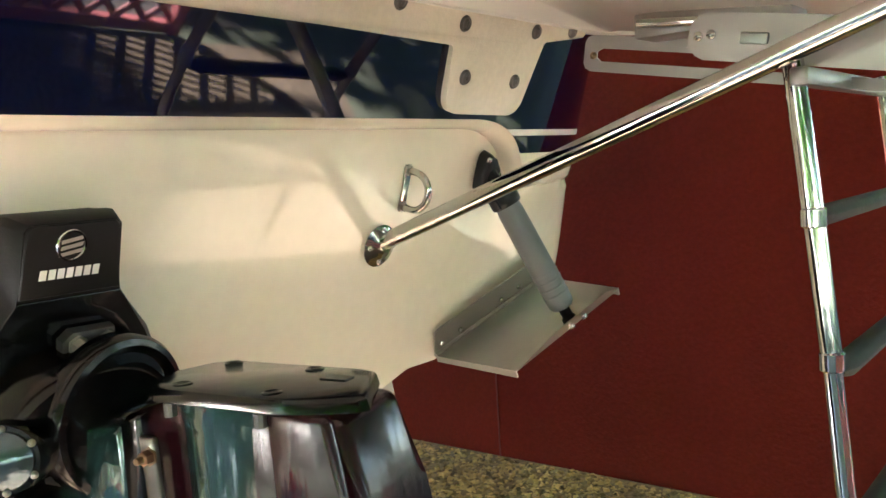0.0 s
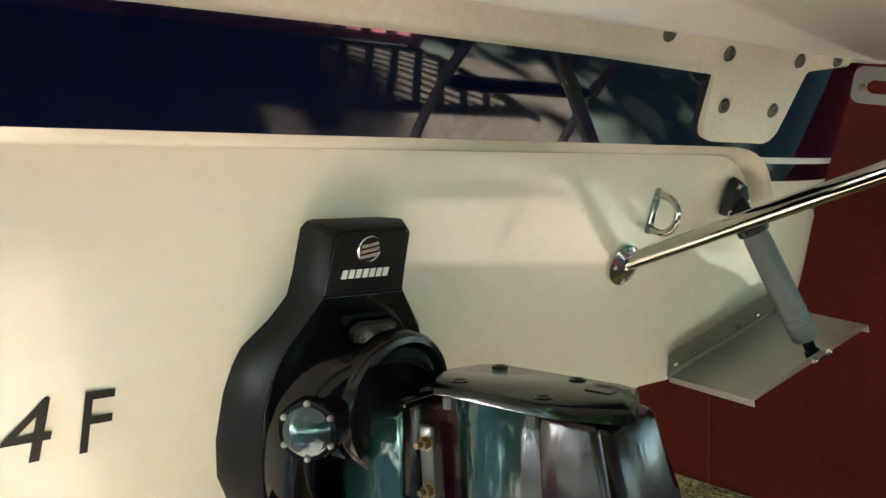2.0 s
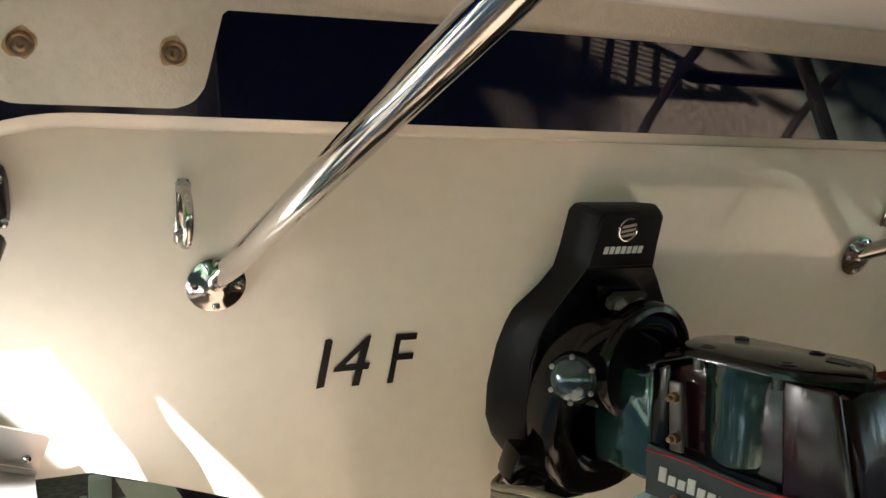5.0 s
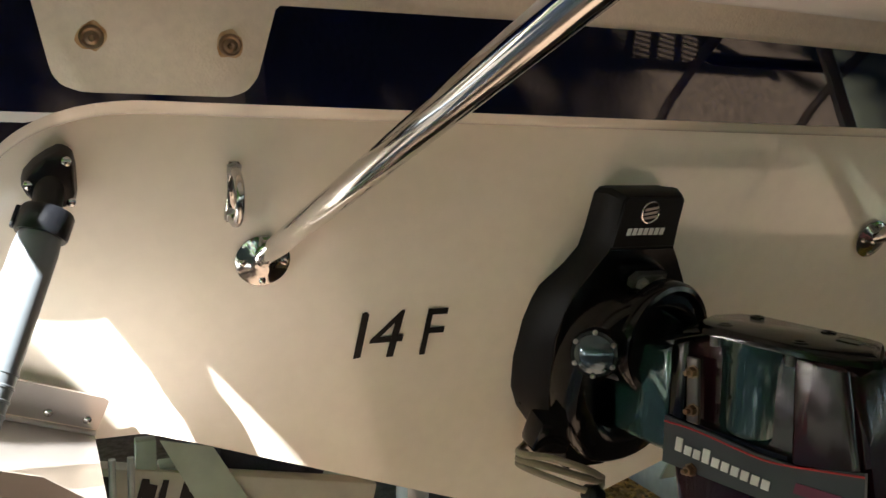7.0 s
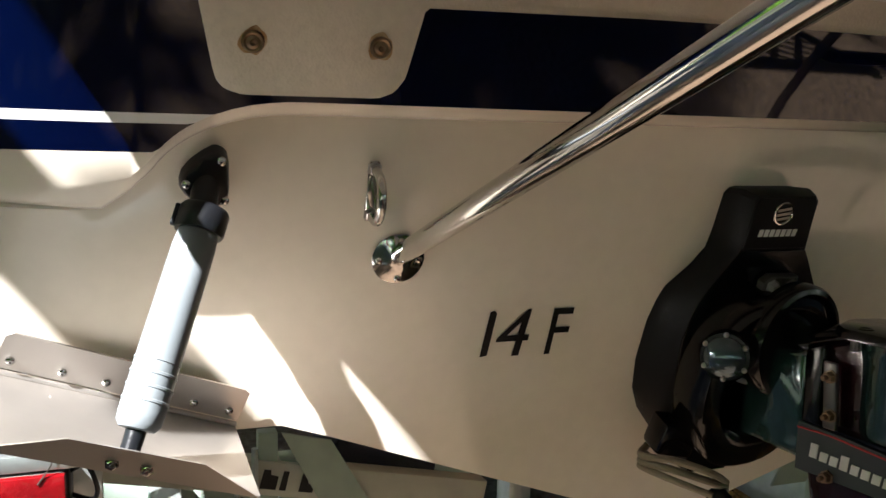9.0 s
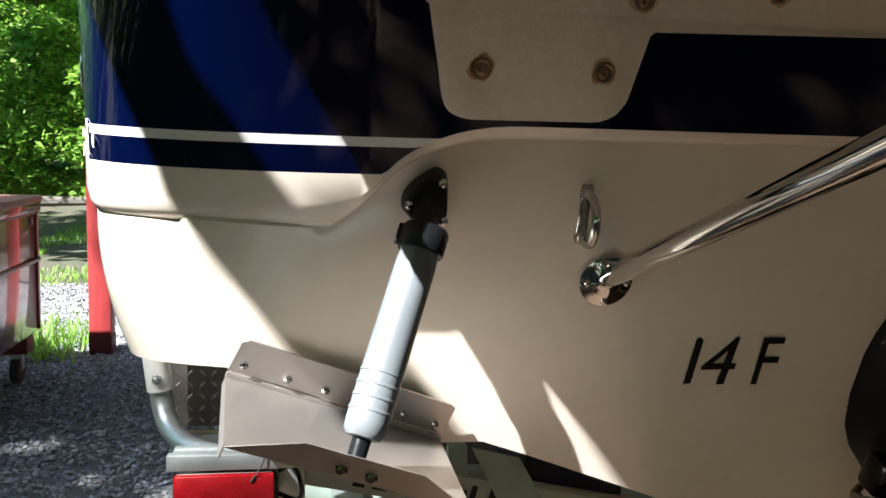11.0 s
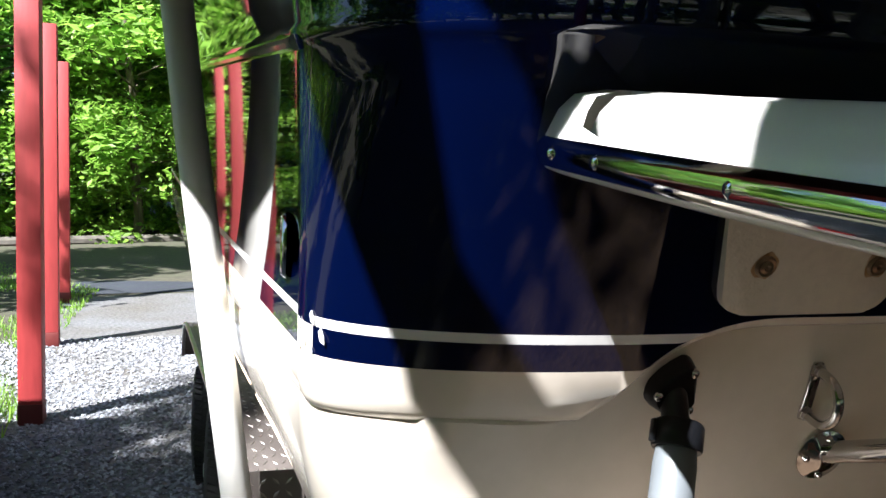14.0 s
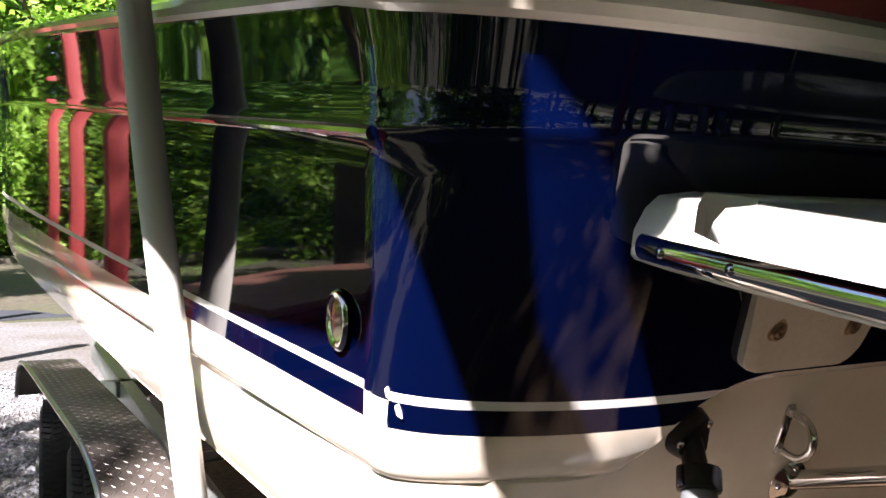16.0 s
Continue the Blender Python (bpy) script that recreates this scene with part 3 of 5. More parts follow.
def lower_hull():
    """Transom panel, rounded quarters and lower sides over the planing bottom."""
    cols = sorted({0.0, 0.1, 0.2, 0.3, 0.42, 0.53, 0.634, 0.70, 0.74, 0.78, 0.82, 0.85})
    plan = [(x, -0.121, 1.0) for x in cols] 
    plan += [(0.85 + 0.384 * math.sin(a), 0.08 - 0.201 * math.cos(a) ** 0.95, math.cos(a)) for a in [k / 20 * math.pi / 2 for k in range(1, 21)]]
    plan += [p for p in PLAN if p[1] > 0.3]
    bm = bmesh.new()
    rows = 12
    for side in (-1, 1):
        grid = {}
        for i, (x, y, w) in enumerate(plan):
            nx = math.sqrt(max(0.0, 1 - w * w))
            xs = x - 0.020 * nx
            lo = z_bottom(xs if y < 0.1 else 1.2) + rise(1.28, y)
            hi = (1.60 if x < 0.851 and w > 0.97 else 1.53 if x < 0.875 and w > 0.97 else 1.505 if x < 0.89 else 1.47) + 0.02 * (1 - w) + rise(1.45, y)
            for r in range(rows + 1):
                z = lo + (hi - lo) * r / rows
                tuck = 0.035 * max(0.0, (1.45 + rise(1.45, y) - z) / 0.17) ** 2 * nx
                grid[i, r] = bm.verts.new((side * max(0.0, xs - tuck), y + w ** 1.8 * (0.121 + ty(z) - aft_of(x, z)), z))
        for i in range(len(plan) - 1):
            for r in range(rows):
                bm.faces.new((grid[i, r], grid[i + 1, r], grid[i + 1, r + 1], grid[i, r + 1]))
    bmesh.ops.remove_doubles(bm, verts=bm.verts[:], dist=1e-5)
    part("lower_hull", bm, M_GEL, boat, "cream gelcoat transom and lower sides", angle=28)
    bm = bmesh.new()
    stations = [0.0, 0.10, 0.3, 0.9, 1.6, 2.4, 3.2, 4.0, 4.8, 5.6, 6.3, 6.9, 7.5, 8.1]
    for side in (-1, 1):
        grid = {}
        for j, s in enumerate(stations):
            k = (half_beam(s) - 0.05) / 1.165
            for i, (x, z) in enumerate(SECTION):
                x = min(x, 1.165)
                keel = 0.014 * max(0.0, s - 2.0) ** 2 * (1 - x / 1.165)
                inset = 0.05 if j == 0 and i > 5 else 0.0
                grid[i, j] = bm.verts.new((side * (x * k - inset), ty(z) - aft_of(x) + s, min(z + keel, 1.28) + rise(1.28, s)))
        for j in range(len(stations) - 1):
            for i in range(len(SECTION) - 1):
                bm.faces.new((grid[i, j], grid[i + 1, j], grid[i + 1, j + 1], grid[i, j + 1]))
    bmesh.ops.remove_doubles(bm, verts=bm.verts[:], dist=1e-5)
    part("hull_bottom", bm, M_GEL, boat, "cream planing bottom with spray strakes", angle=25)


lower_hull()
def deck_top():
    bm = bmesh.new()
    rows = [[bm.verts.new(skin_point(c, len(ROWS) - 1, side)) for side in (-1, 1)] for c in PLAN]
    for p, q in zip(rows[1:], rows[2:]):
        bm.faces.new((p[0], p[1], q[1], q[0]))
    return part("deck", bm, M_WHITE, boat, "white deck moulding")


deck_top()

# drain fitting on the port quarter
part("hull_fitting", lathe([(0, 0.0015), (0.026, 0.0015), (0.030, 0.0045), (0.0345, 0.005), (0.0375, 0.003), (0.039, 0.0)], 32, frame_of((-(half_beam(0.115) + 0.003), 0.115, 1.634), (-1, 0.06, 0.0), (0, 0, 1))), M_CHROME, boat, "round polished through-hull fitting")


def hull_character(text, x, z, h, shear, width):
    """A stick-on character: its foot at x, z, of the given height and width."""
    cu = bpy.data.curves.new("character", "FONT")
    cu.body, cu.size, cu.shear, cu.extrude = text, 0.1, shear, 0.0004
    tmp = new("character", cu)
    dg = bpy.context.evaluated_depsgraph_get()
    me = bpy.data.meshes.new_from_object(tmp.evaluated_get(dg))
    bpy.data.objects.remove(tmp)
    ob = new("hull_character", me)
    me.materials.clear()
    me.materials.append(M_BLACKINK)
    xs, ys = [v.co.x for v in me.vertices], [v.co.y for v in me.vertices]
    m = frame_of(on_panel(x, z, 0.0022), NT, (1, 0, 0))
    me.transform(m @ Matrix.Diagonal((width / (max(xs) - min(xs)), h / (max(ys) - min(ys)), 1, 1)) @ Matrix.Translation((-min(xs), -min(ys), 0)))
    ob.parent = boat
    ob["label"] = "black stick-on character " + text
    return ob


part("hull_character", prism([(0, 0), (0.011, 0.002), (0.0165, 0.073), (0.012, 0.077), (0.006, 0.075)], 0.0008, frame_of(on_panel(-0.416, 1.222, 0.0018), NT, (1, 0, 0))), M_BLACKINK, boat, "black stick-on character 1", smooth=False)
hull_character("4", -0.394, 1.221, 0.078, 0.12, 0.052)
hull_character("F", -0.312, 1.220, 0.078, 0.06, 0.036)


# ---- swim platform ----
def swim_platform():
    plan = [(-0.97, -0.155), (-1.031, -0.188), (-1.039, -0.238), (-1.043, -0.34), (-1.045, -0.45), (-1.04, -0.60), (-1.02, -0.72), (-0.97, -0.80), (-0.88, -0.845), (-0.6, -0.875), (-0.3, -0.885), (0, -0.888)]
    plan = plan + [(-x, y) for x, y in reversed(plan[:-1])]
    rows = [(0.05, 1.724), (0.016, 1.724), (0.004, 1.727), (0.0, 1.732), (0.002, 1.757), (0.012, 1.780), (0.024, 1.793), (0.05, 1.797)]
    bm = bmesh.new()
    rings = []
    for inset, z in rows:
        ring = []
        for x, y in plan:
            k = 1 - inset / 1.04
            yy = y if y > -0.19 else -0.19 + (y + 0.19) * (1 - inset / 0.7)
            ring.append(bm.verts.new((x * k, min(yy - (0.0 if y < -0.19 else inset * 0.5), sy(z) + 0.03), z + (y + 0.2) * 0.10)))
        rings.append(ring)
    n = len(plan)
    for a, b in zip(rings, rings[1:]):
        for i in range(n):
            bm.faces.new((a[i], a[(i + 1) % n], b[(i + 1) % n], b[i]))
    bm.faces.new(list(reversed(rings[0])))
    bm.faces.new(rings[-1])
    deck = part("swim_platform", bm, M_WHITE, boat, "white moulded swim platform", angle=60)
    # wedge-shaped openings beside the hull, added to let sun through onto the transom
    for side in (-1, 1):
        cut = new("cut", bpy.data.meshes.new("cut"))
        b2 = prism([(side * 0.963, -0.221), (side * 1.034, -0.278), (side * 1.036, -0.296), (side * 0.985, -0.306), (side * 0.932, -0.262)], 0.3, Matrix.Translation((0, 0, 1.6)))
        bmesh.ops.recalc_face_normals(b2, faces=b2.faces[:])
        b2.to_mesh(cut.data)
        b2.free()
        mod = deck.modifiers.new("opening", "BOOLEAN")
        mod.object, mod.operation, mod.solver = cut, "DIFFERENCE", "EXACT"
        me = bpy.data.meshes.new_from_object(deck.evaluated_get(bpy.context.evaluated_depsgraph_get()))
        deck.modifiers.clear()
        deck.data = me
        bpy.data.objects.remove(cut)
    # stainless edge strip with screws
    for side in (-1, 1):
        pts = [(side * (abs(x) + 0.001), y - 0.001, 1.744 + (y + 0.2) * 0.10) for x, y in plan[3:9]]
        pts = [(side * 1.037, -0.212, 1.743), (side * 1.040, -0.25, 1.739)] + pts
        pts = curve_pts(pts, 6)
        bm = tube(pts, 0.009, 12)
        for v in bm.verts:
            zc = 1.744 + (v.co.y + 0.2) * 0.10
            v.co.z = zc + (v.co.z - zc) * 1.45
        part("edge_strip", bm, M_CHROME, deck, "polished half-round edge strip")
        for y in (-0.25, -0.34, -0.506, -0.64):
            screw(deck, (side * (1.0495 if y < -0.3 else 1.0465) + side * 0.0, y, 1.744 + (y + 0.2) * 0.10), (side, 0, 0.1), 0.0062, M_CHROME, cup=False)
    # mounting flange on the transom with two tongues on each side
    low = [(-0.955, 1.722), (-0.823, 1.708), (-0.803, 1.607), (-0.797, 1.594), (-0.785, 1.587), (-0.770, 1.585), (-0.622, 1.586), (-0.607, 1.589), (-0.596, 1.598), (-0.590, 1.612), (-0.580, 1.687), (-0.3, 1.690), (0.0, 1.692)]
    low = low + [(-x, z) for x, z in reversed(low[:-1])]
    out = low + [(0.955, 1.785), (-0.955, 1.785)]
    m = frame_of(on_skin(0, 1.6), NS, (1, 0, 0))
    up = math.sqrt(1 + 0.40 ** 2)
    part("platform_flange", prism(soften([(x, (z - 1.6) * up) for x, z in out], 0.006), 0.012, m, 0.003), M_PAD, deck, "rough cream mounting flange with rusty screws")
    for side in (-1, 1):
        for x, z in ((0.593, 1.716), (0.79, 1.720), (0.624, 1.641), (0.763, 1.640), (0.905, 1.730), (0.44, 1.731), (0.224, 1.746)):
            screw(deck, on_skin(side * x, z, 0.012), NS, 0.0125, M_BRONZE if side < 0 else M_DARKSTEEL, rusty=side < 0)
    return deck


platform = swim_platform()


def strut(side):
    base = on_panel(side * 0.558, 1.38, 0.004)
    a = Vector((side * 0.558, -0.004, 1.381))
    d = Vector((-side * 0.016, -0.6, 0.203))
    pts = [a + d * k for k in (-0.03, 0.4, 0.8, 1.15, 1.27)]
    e = pts[-1]
    pts += [e + Vector((0, -0.05, 0.022)), e + Vector((0, -0.075, 0.042)), e + Vector((0, -0.085, 0.070))]
    tub = part("platform_strut", tube(curve_pts(pts, 6), 0.0140, 20), M_CHROME, boat, "polished stainless tube strut")
    part("strut_flange", lathe([(0, 0), (0.036, 0), (0.036, 0.002), (0.030, 0.0055), (0.023, 0.008), (0.018, 0.012), (0.010, 0.0145), (0, 0.015)], 32, frame_of(base, NT, (1, 0, 0))), M_CHROME, tub, "round polished base flange")
    for k in range(4):
        g = math.tau * k / 4
        screw(tub, base + Vector((0.027 * math.cos(g), 0, 0)) + Vector((0, 0.32, -1)).normalized() * -0.027 * math.sin(g) + NT * 0.0055, NT, 0.0048, M_CHROME, cup=False)
    return tub


strut(-1), strut(1)


def tow_ring(side):
    x = side * 0.601
    m = frame_of(on_panel(x, 1.470, 0.0), NT, (1, 0, 0))
    plate = part("tow_eye", prism([(-0.006, -0.040), (0.006, -0.040), (0.008, -0.034), (0.0065, 0.0), (0.008, 0.034), (0.006, 0.040), (-0.006, 0.040), (-0.008, 0.034), (-0.0065, 0.0), (-0.008, -0.034)], 0.004, m, 0.0012), M_CHROME, boat, "stainless stern tow eye")
    arc = [Vector((0, -0.031, 0.0)), Vector((0, -0.031, 0.016))] + [Vector((0, -0.031 * math.cos(a), 0.022 + 0.030 * math.sin(a))) for a in [math.pi * k / 12 for k in range(13)]] + [Vector((0, 0.031, 0.016)), Vector((0, 0.031, 0.0))]
    part("bow", tube([m @ p for p in arc], 0.0060, 12), M_CHROME, plate)
    for s in (-1, 1):
        hex_nut(plate, m @ Vector((0, s * 0.031, 0.003)), NT, 0.0075, 0.008, M_STEEL, 0.0)
    return plate


tow_ring(-1), tow_ring(1)


def trim_tab(side):
    """Hinged stainless tab under the chine with its electric actuator."""
    S = Vector((side, 1, 1))
    P = lambda v: Vector((v[0] * side * -1, v[1], v[2]))       # given for the port side
    e1 = Vector((0.291, 0.070, -0.117)).normalized()
    n = Vector((-0.10, -1, -0.32)).normalized()
    n = (n - e1 * n.dot(e1)).normalized()
    up = n.cross(e1).normalized()
    if up.z < 0:
        up = -up
    hinge = on_panel(-1.048, 1.274, 0.038)
    L = 0.313
    A, B = hinge, hinge + e1 * L
    aft = Vector((0.03, -1, -0.05)).normalized()
    chord = 0.215 if side < 0 else 0.184

    def slab(q, th, nrm):
        bm = bmesh.new()
        lo = [bm.verts.new(P(v)) for v in q]
        hi = [bm.verts.new(P(v + nrm * th)) for v in q]
        k = len(q)
        bm.faces.new(lo), bm.faces.new(list(reversed(hi)))
        for i in range(k):
            bm.faces.new((lo[i], lo[(i + 1) % k], hi[(i + 1) % k], hi[i]))
        return bm

    flange = slab([A + up * 0.006, B + up * 0.006, B + up * 0.052 - e1 * 0.004, B + up * 0.056 - e1 * 0.012, A + up * 0.056 + e1 * 0.008, A + up * 0.050], 0.003, n)
    tab = part("trim_tab", flange, M_STEEL, boat, "stainless trim tab hinged under the transom edge", smooth=False)
    part("hinge", tube([P(A + n * 0.004), P(B + n * 0.004)], 0.0042, 10), M_STEEL, tab)
    pn = e1.cross(aft).normalized()
    if pn.z < 0:
        pn = -pn
    a0, b0 = A + n * 0.006 - up * 0.004, B + n * 0.006 - up * 0.004
    a1, b1 = a0 + aft * chord + e1 * 0.012, b0 + aft * chord - e1 * 0.0
    plate = slab([a0, b0, b1, a1], 0.0028, pn)
    part("plate", plate, M_STEEL, tab, smooth=False)
    # side lips turned down, trailing lip turned up
    part("side_lip", slab([a0, a1, a1 - pn * 0.012, a0 - pn * 0.010], 0.0025, e1), M_STEEL, tab, smooth=False)
    part("side_lip", slab([b0, b1, b1 - pn * 0.012, b0 - pn * 0.010], 0.0025, -e1), M_STEEL, tab, smooth=False)
    lift = (pn * 0.78 + aft * 0.62).normalized()
    lip = [a1, b1, b1 - e1 * 0.085 + lift * 0.050, a1 + e1 * 0.075 + lift * 0.050]
    part("trailing_lip", slab(lip, 0.0028, -aft), M_STEEL, tab, "turned-up trailing lip", smooth=False)
    for k in (0.05, 0.24, 0.41, 0.78, 0.94):
        screw(tab, P(A + e1 * L * k + up * 0.019 + n * 0.003), P(n), 0.0055, M_CHROME, cup=False)
    # actuator: black bracket, collar, grey body with ribs, black rod
    c = on_panel(-0.806, 1.490, 0.009)
    tri = [(-0.032, -0.006), (-0.026, 0.016), (0.004, 0.040), (0.016, 0.040), (0.026, 0.030), (0.028, -0.026), (0.020, -0.034), (-0.006, -0.034), (-0.026, -0.020)]
    mm = frame_of(P(c), NT, (1, 0, 0))
    brk = part("actuator_bracket", prism(soften([(p[0] * -side, p[1]) for p in tri]), 0.022, mm, 0.006, 0.86), M_BLACKP, tab, "black plastic actuator bracket")
    for sx, sz in ((0.016, 0.026), (-0.022, -0.002), (0.020, -0.022)):
        screw(tab, mm @ Vector((sx * -side, sz, 0.018)), NT, 0.006, M_CHROME, cup=False)
    top = P(c + NT * 0.034 + Vector((-0.004, 0, -0.030)))
    foot = P((a1 + b1) / 2 + lift * 0.018 - e1 * 0.008 - aft * 0.014)
    ax = (foot - top).normalized()
    ln = (foot - top).length
    am = frame_of(top, ax, (1, 0, 0))
    part("actuator_eye", tube([P(c + NT * 0.010), top + ax * 0.012], 0.016, 16), M_BLACKP, tab)
    part("actuator_collar", lathe([(0, -0.006), (0.026, -0.006), (0.0285, -0.002), (0.0285, 0.022), (0.027, 0.025), (0.024, 0.025), (0, 0.025)], 32, am), M_BLACKP, tab, "black clamp collar")
    part("collar_lug", box((0.008, 0.010, 0.026), am @ Matrix.Translation((-0.029, 0, 0.010)), 0.002), M_BLACKP, tab)
    body = [(0, 0.025), (0.0225, 0.025), (0.0240, 0.042), (0.0245, ln * 0.62)]
    z = ln * 0.62
    for k in range(4):
        body += [(0.0255, z), (0.0255, z + 0.0025), (0.0245, z + 0.003), (0.0245, z + 0.0135)]
        z += 0.0145
    body += [(0.0235, z + 0.010), (0.019, z + 0.016), (0.012, z + 0.017), (0, z + 0.017)]
    part("actuator_body", lathe(body, 32, am), M_GREY, tab, "grey plastic actuator cylinder with ribbed end")
    part("actuator_rod", lathe([(0, z), (0.0115, z), (0.0105, ln - 0.01), (0.014, ln - 0.006), (0.014, ln + 0.004), (0, ln + 0.004)], 20, am), M_BLACKP, tab, "black ram rod")
    for k in (-0.024, 0.012):
        hex_nut(tab, P((a1 + b1) / 2 + lift * 0.020 + e1 * k + aft * 0.001), P(aft), 0.0055, 0.006, M_CHROME, 0.002)
    return tab


trim_tab(-1), trim_tab(1)


# ---- sterndrive ----
def panel_frame(x, z, off=0.0):
    return frame_of(on_panel(x, z, off), NT, (1, 0, 0))


def sterndrive():
    up = math.sqrt(1 + 0.32 ** 2)
    back = [(1.478, 0.050), (1.476, 0.059), (1.468, 0.066), (1.413, 0.069), (1.384, 0.073), (1.357, 0.092), (1.322, 0.127), (1.300, 0.136), (1.265, 0.144), (1.20, 0.147), (1.148, 0.140), (1.11, 0.122), (1.072, 0.090), (1.02, 0.060)]
    fore = [(1.468, 0.044), (1.467, 0.051), (1.460, 0.057), (1.400, 0.0585), (1.385, 0.061), (1.368, 0.073), (1.330, 0.098), (1.310, 0.108), (1.285, 0.116), (1.245, 0.121), (1.18, 0.114), (1.11, 0.100), (1.046, 0.055), (1.0, 0.04)]
    m = panel_frame(0.0, 1.25)

    def ring_of(half, off, inset=0.0):
        """A closed loop of the housing outline at a distance from the transom."""
        pts = [(-max(0.0, w - inset), (z + off * 0.305 - 1.25) * up - inset) for z, w in half]
        pts += [(-x, y) for x, y in reversed(pts)]
        return [m @ Vector((x, y, off)) for x, y in pts]

    mid = [((z0 + z1) / 2 + 0.004, (w0 + w1) / 2 + 0.004) for (z0, w0), (z1, w1) in zip(back, fore)]
    bm = bmesh.new()
    loops = [[bm.verts.new(p) for p in ring_of(h, off, inset)] for h, off, inset in ((back, 0.0, 0.0), (back, 0.008, 0.001), (mid, 0.032, 0.0), (fore, 0.056, 0.0), (fore, 0.0595, 0.0022))]
    for a, b in zip(loops, loops[1:]):
        for k in range(len(a)):
            bm.faces.new((a[k], a[(k + 1) % len(a)], b[(k + 1) % len(a)], b[k]))
    bm.faces.new(list(reversed(loops[0])))
    bm.faces.new(loops[-1])
    drive = part("sterndrive", bm, M_SATIN, boat, "black inboard-outboard sterndrive with its transom housing", angle=32)
    face = [((z + 0.0595 * 0.305 - 1.25) * up, w - 0.0035) for z, w in fore[4:]]
    face = [(-w, y) for y, w in face] + [(w, y) for y, w in reversed(face)]
    part("housing_face", prism(face, 0.0030, m @ Matrix.Translation((0, 0, 0.0585)), 0.0010), M_GLOSS, drive, "glossy black face of the housing", smooth=False)
    part("drain_dot", lathe([(0, 0), (0.0035, 0), (0.0035, 0.0012), (0, 0.0012)], 12, m @ frame_of((-0.136, -0.122, 0.030), (-1, -0.2, 0.3), (0, 1, 0))), M_BLACKP, drive)
    # name panel on the head of the housing
    blk = [(-0.0575, 0.156 * up), (0.0575, 0.156 * up), (0.0525, 0.228 * up), (0.047, 0.233 * up), (-0.047, 0.233 * up), (-0.0525, 0.228 * up)]
    part("name_panel", prism(blk, 0.004, m @ Matrix.Translation((0, 0, 0.0585)), 0.002, 0.98), M_SATIN, drive, "satin black panel with a silver emblem")
    f = m @ Matrix.Translation((-0.004, 0.210 * up, 0.0628))
    ring = tube([f @ Vector((0.0155 * math.cos(a), 0.0165 * math.sin(a), 0)) for a in [math.tau * k / 28 for k in range(28)]], 0.0016, 6, True)
    part("emblem_ring", ring, M_CHROME, drive, "silver ring emblem")
    for k in range(3):
        bar = [(-0.013 + 0.001 * k, -0.012 + 0.007 * k), (0.012, -0.008 + 0.007 * k), (0.013, -0.004 + 0.007 * k), (-0.011, -0.008 + 0.007 * k)]
        part("emblem_bar", prism(bar, 0.0012, f @ Matrix.Translation((0, 0, -0.0008))), M_STEEL, drive)
    g = m @ Matrix.Translation((-0.004, 0.181 * up, 0.0625))
    for k in range(7):
        x = -0.034 + 0.0098 * k
        part("letter_bar", prism([(x, -0.0055), (x + 0.0074, -0.0055), (x + 0.0088, 0.0055), (x + 0.0014, 0.0055)], 0.0006, g), M_WHITEINK, drive, smooth=False)
    # glossy gimbal ring
    n = 40
    bm = bmesh.new()
    loops = []
    for r_in, dz in ((1.0, 0.055), (1.0, 0.118), (0.93, 0.128), (0.70, 0.128), (0.62, 0.118), (0.62, 0.055)):
        loop = []
        for k in range(n):
            a = math.tau * k / n
            px, py = math.cos(a), math.sin(a)
            sx = 0.112 * r_in * (abs(px) ** 0.85) * (1 if px > 0 else -1)
            h = 0.125 if py > 0 else 0.17
            syy = -0.02 + h * (r_in if py < 0 else 0.3 + 0.7 * r_in) * (abs(py) ** 0.9) * (1 if py > 0 else -1)
            loop.append(bm.verts.new(m @ Vector((sx, syy, dz))))
        loops.append(loop)
    for a, b in zip(loops, loops[1:]):
        for k in range(n):
            bm.faces.new((a[k], a[(k + 1) % n], b[(k + 1) % n], b[k]))
    part("gimbal_ring", bm, M_GLOSS, drive, "glossy black gimbal ring", angle=50)
    # clamp plate and two nuts
    cp = m @ Matrix.Translation((0.014, 0.107 * up, 0.066))
    part("clamp_plate", prism([(-0.030, -0.014), (0.024, -0.014), (0.032, -0.004), (0.030, 0.013), (-0.020, 0.014), (-0.031, 0.004)], 0.014, cp, 0.003), M_DARKSTEEL, drive, "dark plated clamp plate")
    for x in (-0.014, 0.020):
        hex_nut(drive, cp @ Vector((x, -0.001, 0.014)), NT, 0.0085, 0.012, M_STEEL, 0.008)
    # bell and drive
    AX = Vector((0.184, -0.983, 0)).normalized()
    V = Vector((0.983, 0.184, 0)).normalized()
    Q = Vector((0.020, -0.227, 0))
    W = lambda u, v, z: Q + AX * u + V * v + Vector((0, 0, z))
    bell = frame_of((0.024, -0.075, 1.252), (0.184, -0.97, -0.12), (0, 0, 1))
    part("bell_housing", lathe([(0.090, 0.0), (0.090, 0.022), (0.086, 0.028), (0.079, 0.030), (0.074, 0.027), (0.070, 0.022), (0.030, 0.028), (0, 0.029)], 48, bell), M_GLOSS, drive, "domed black bell housing")

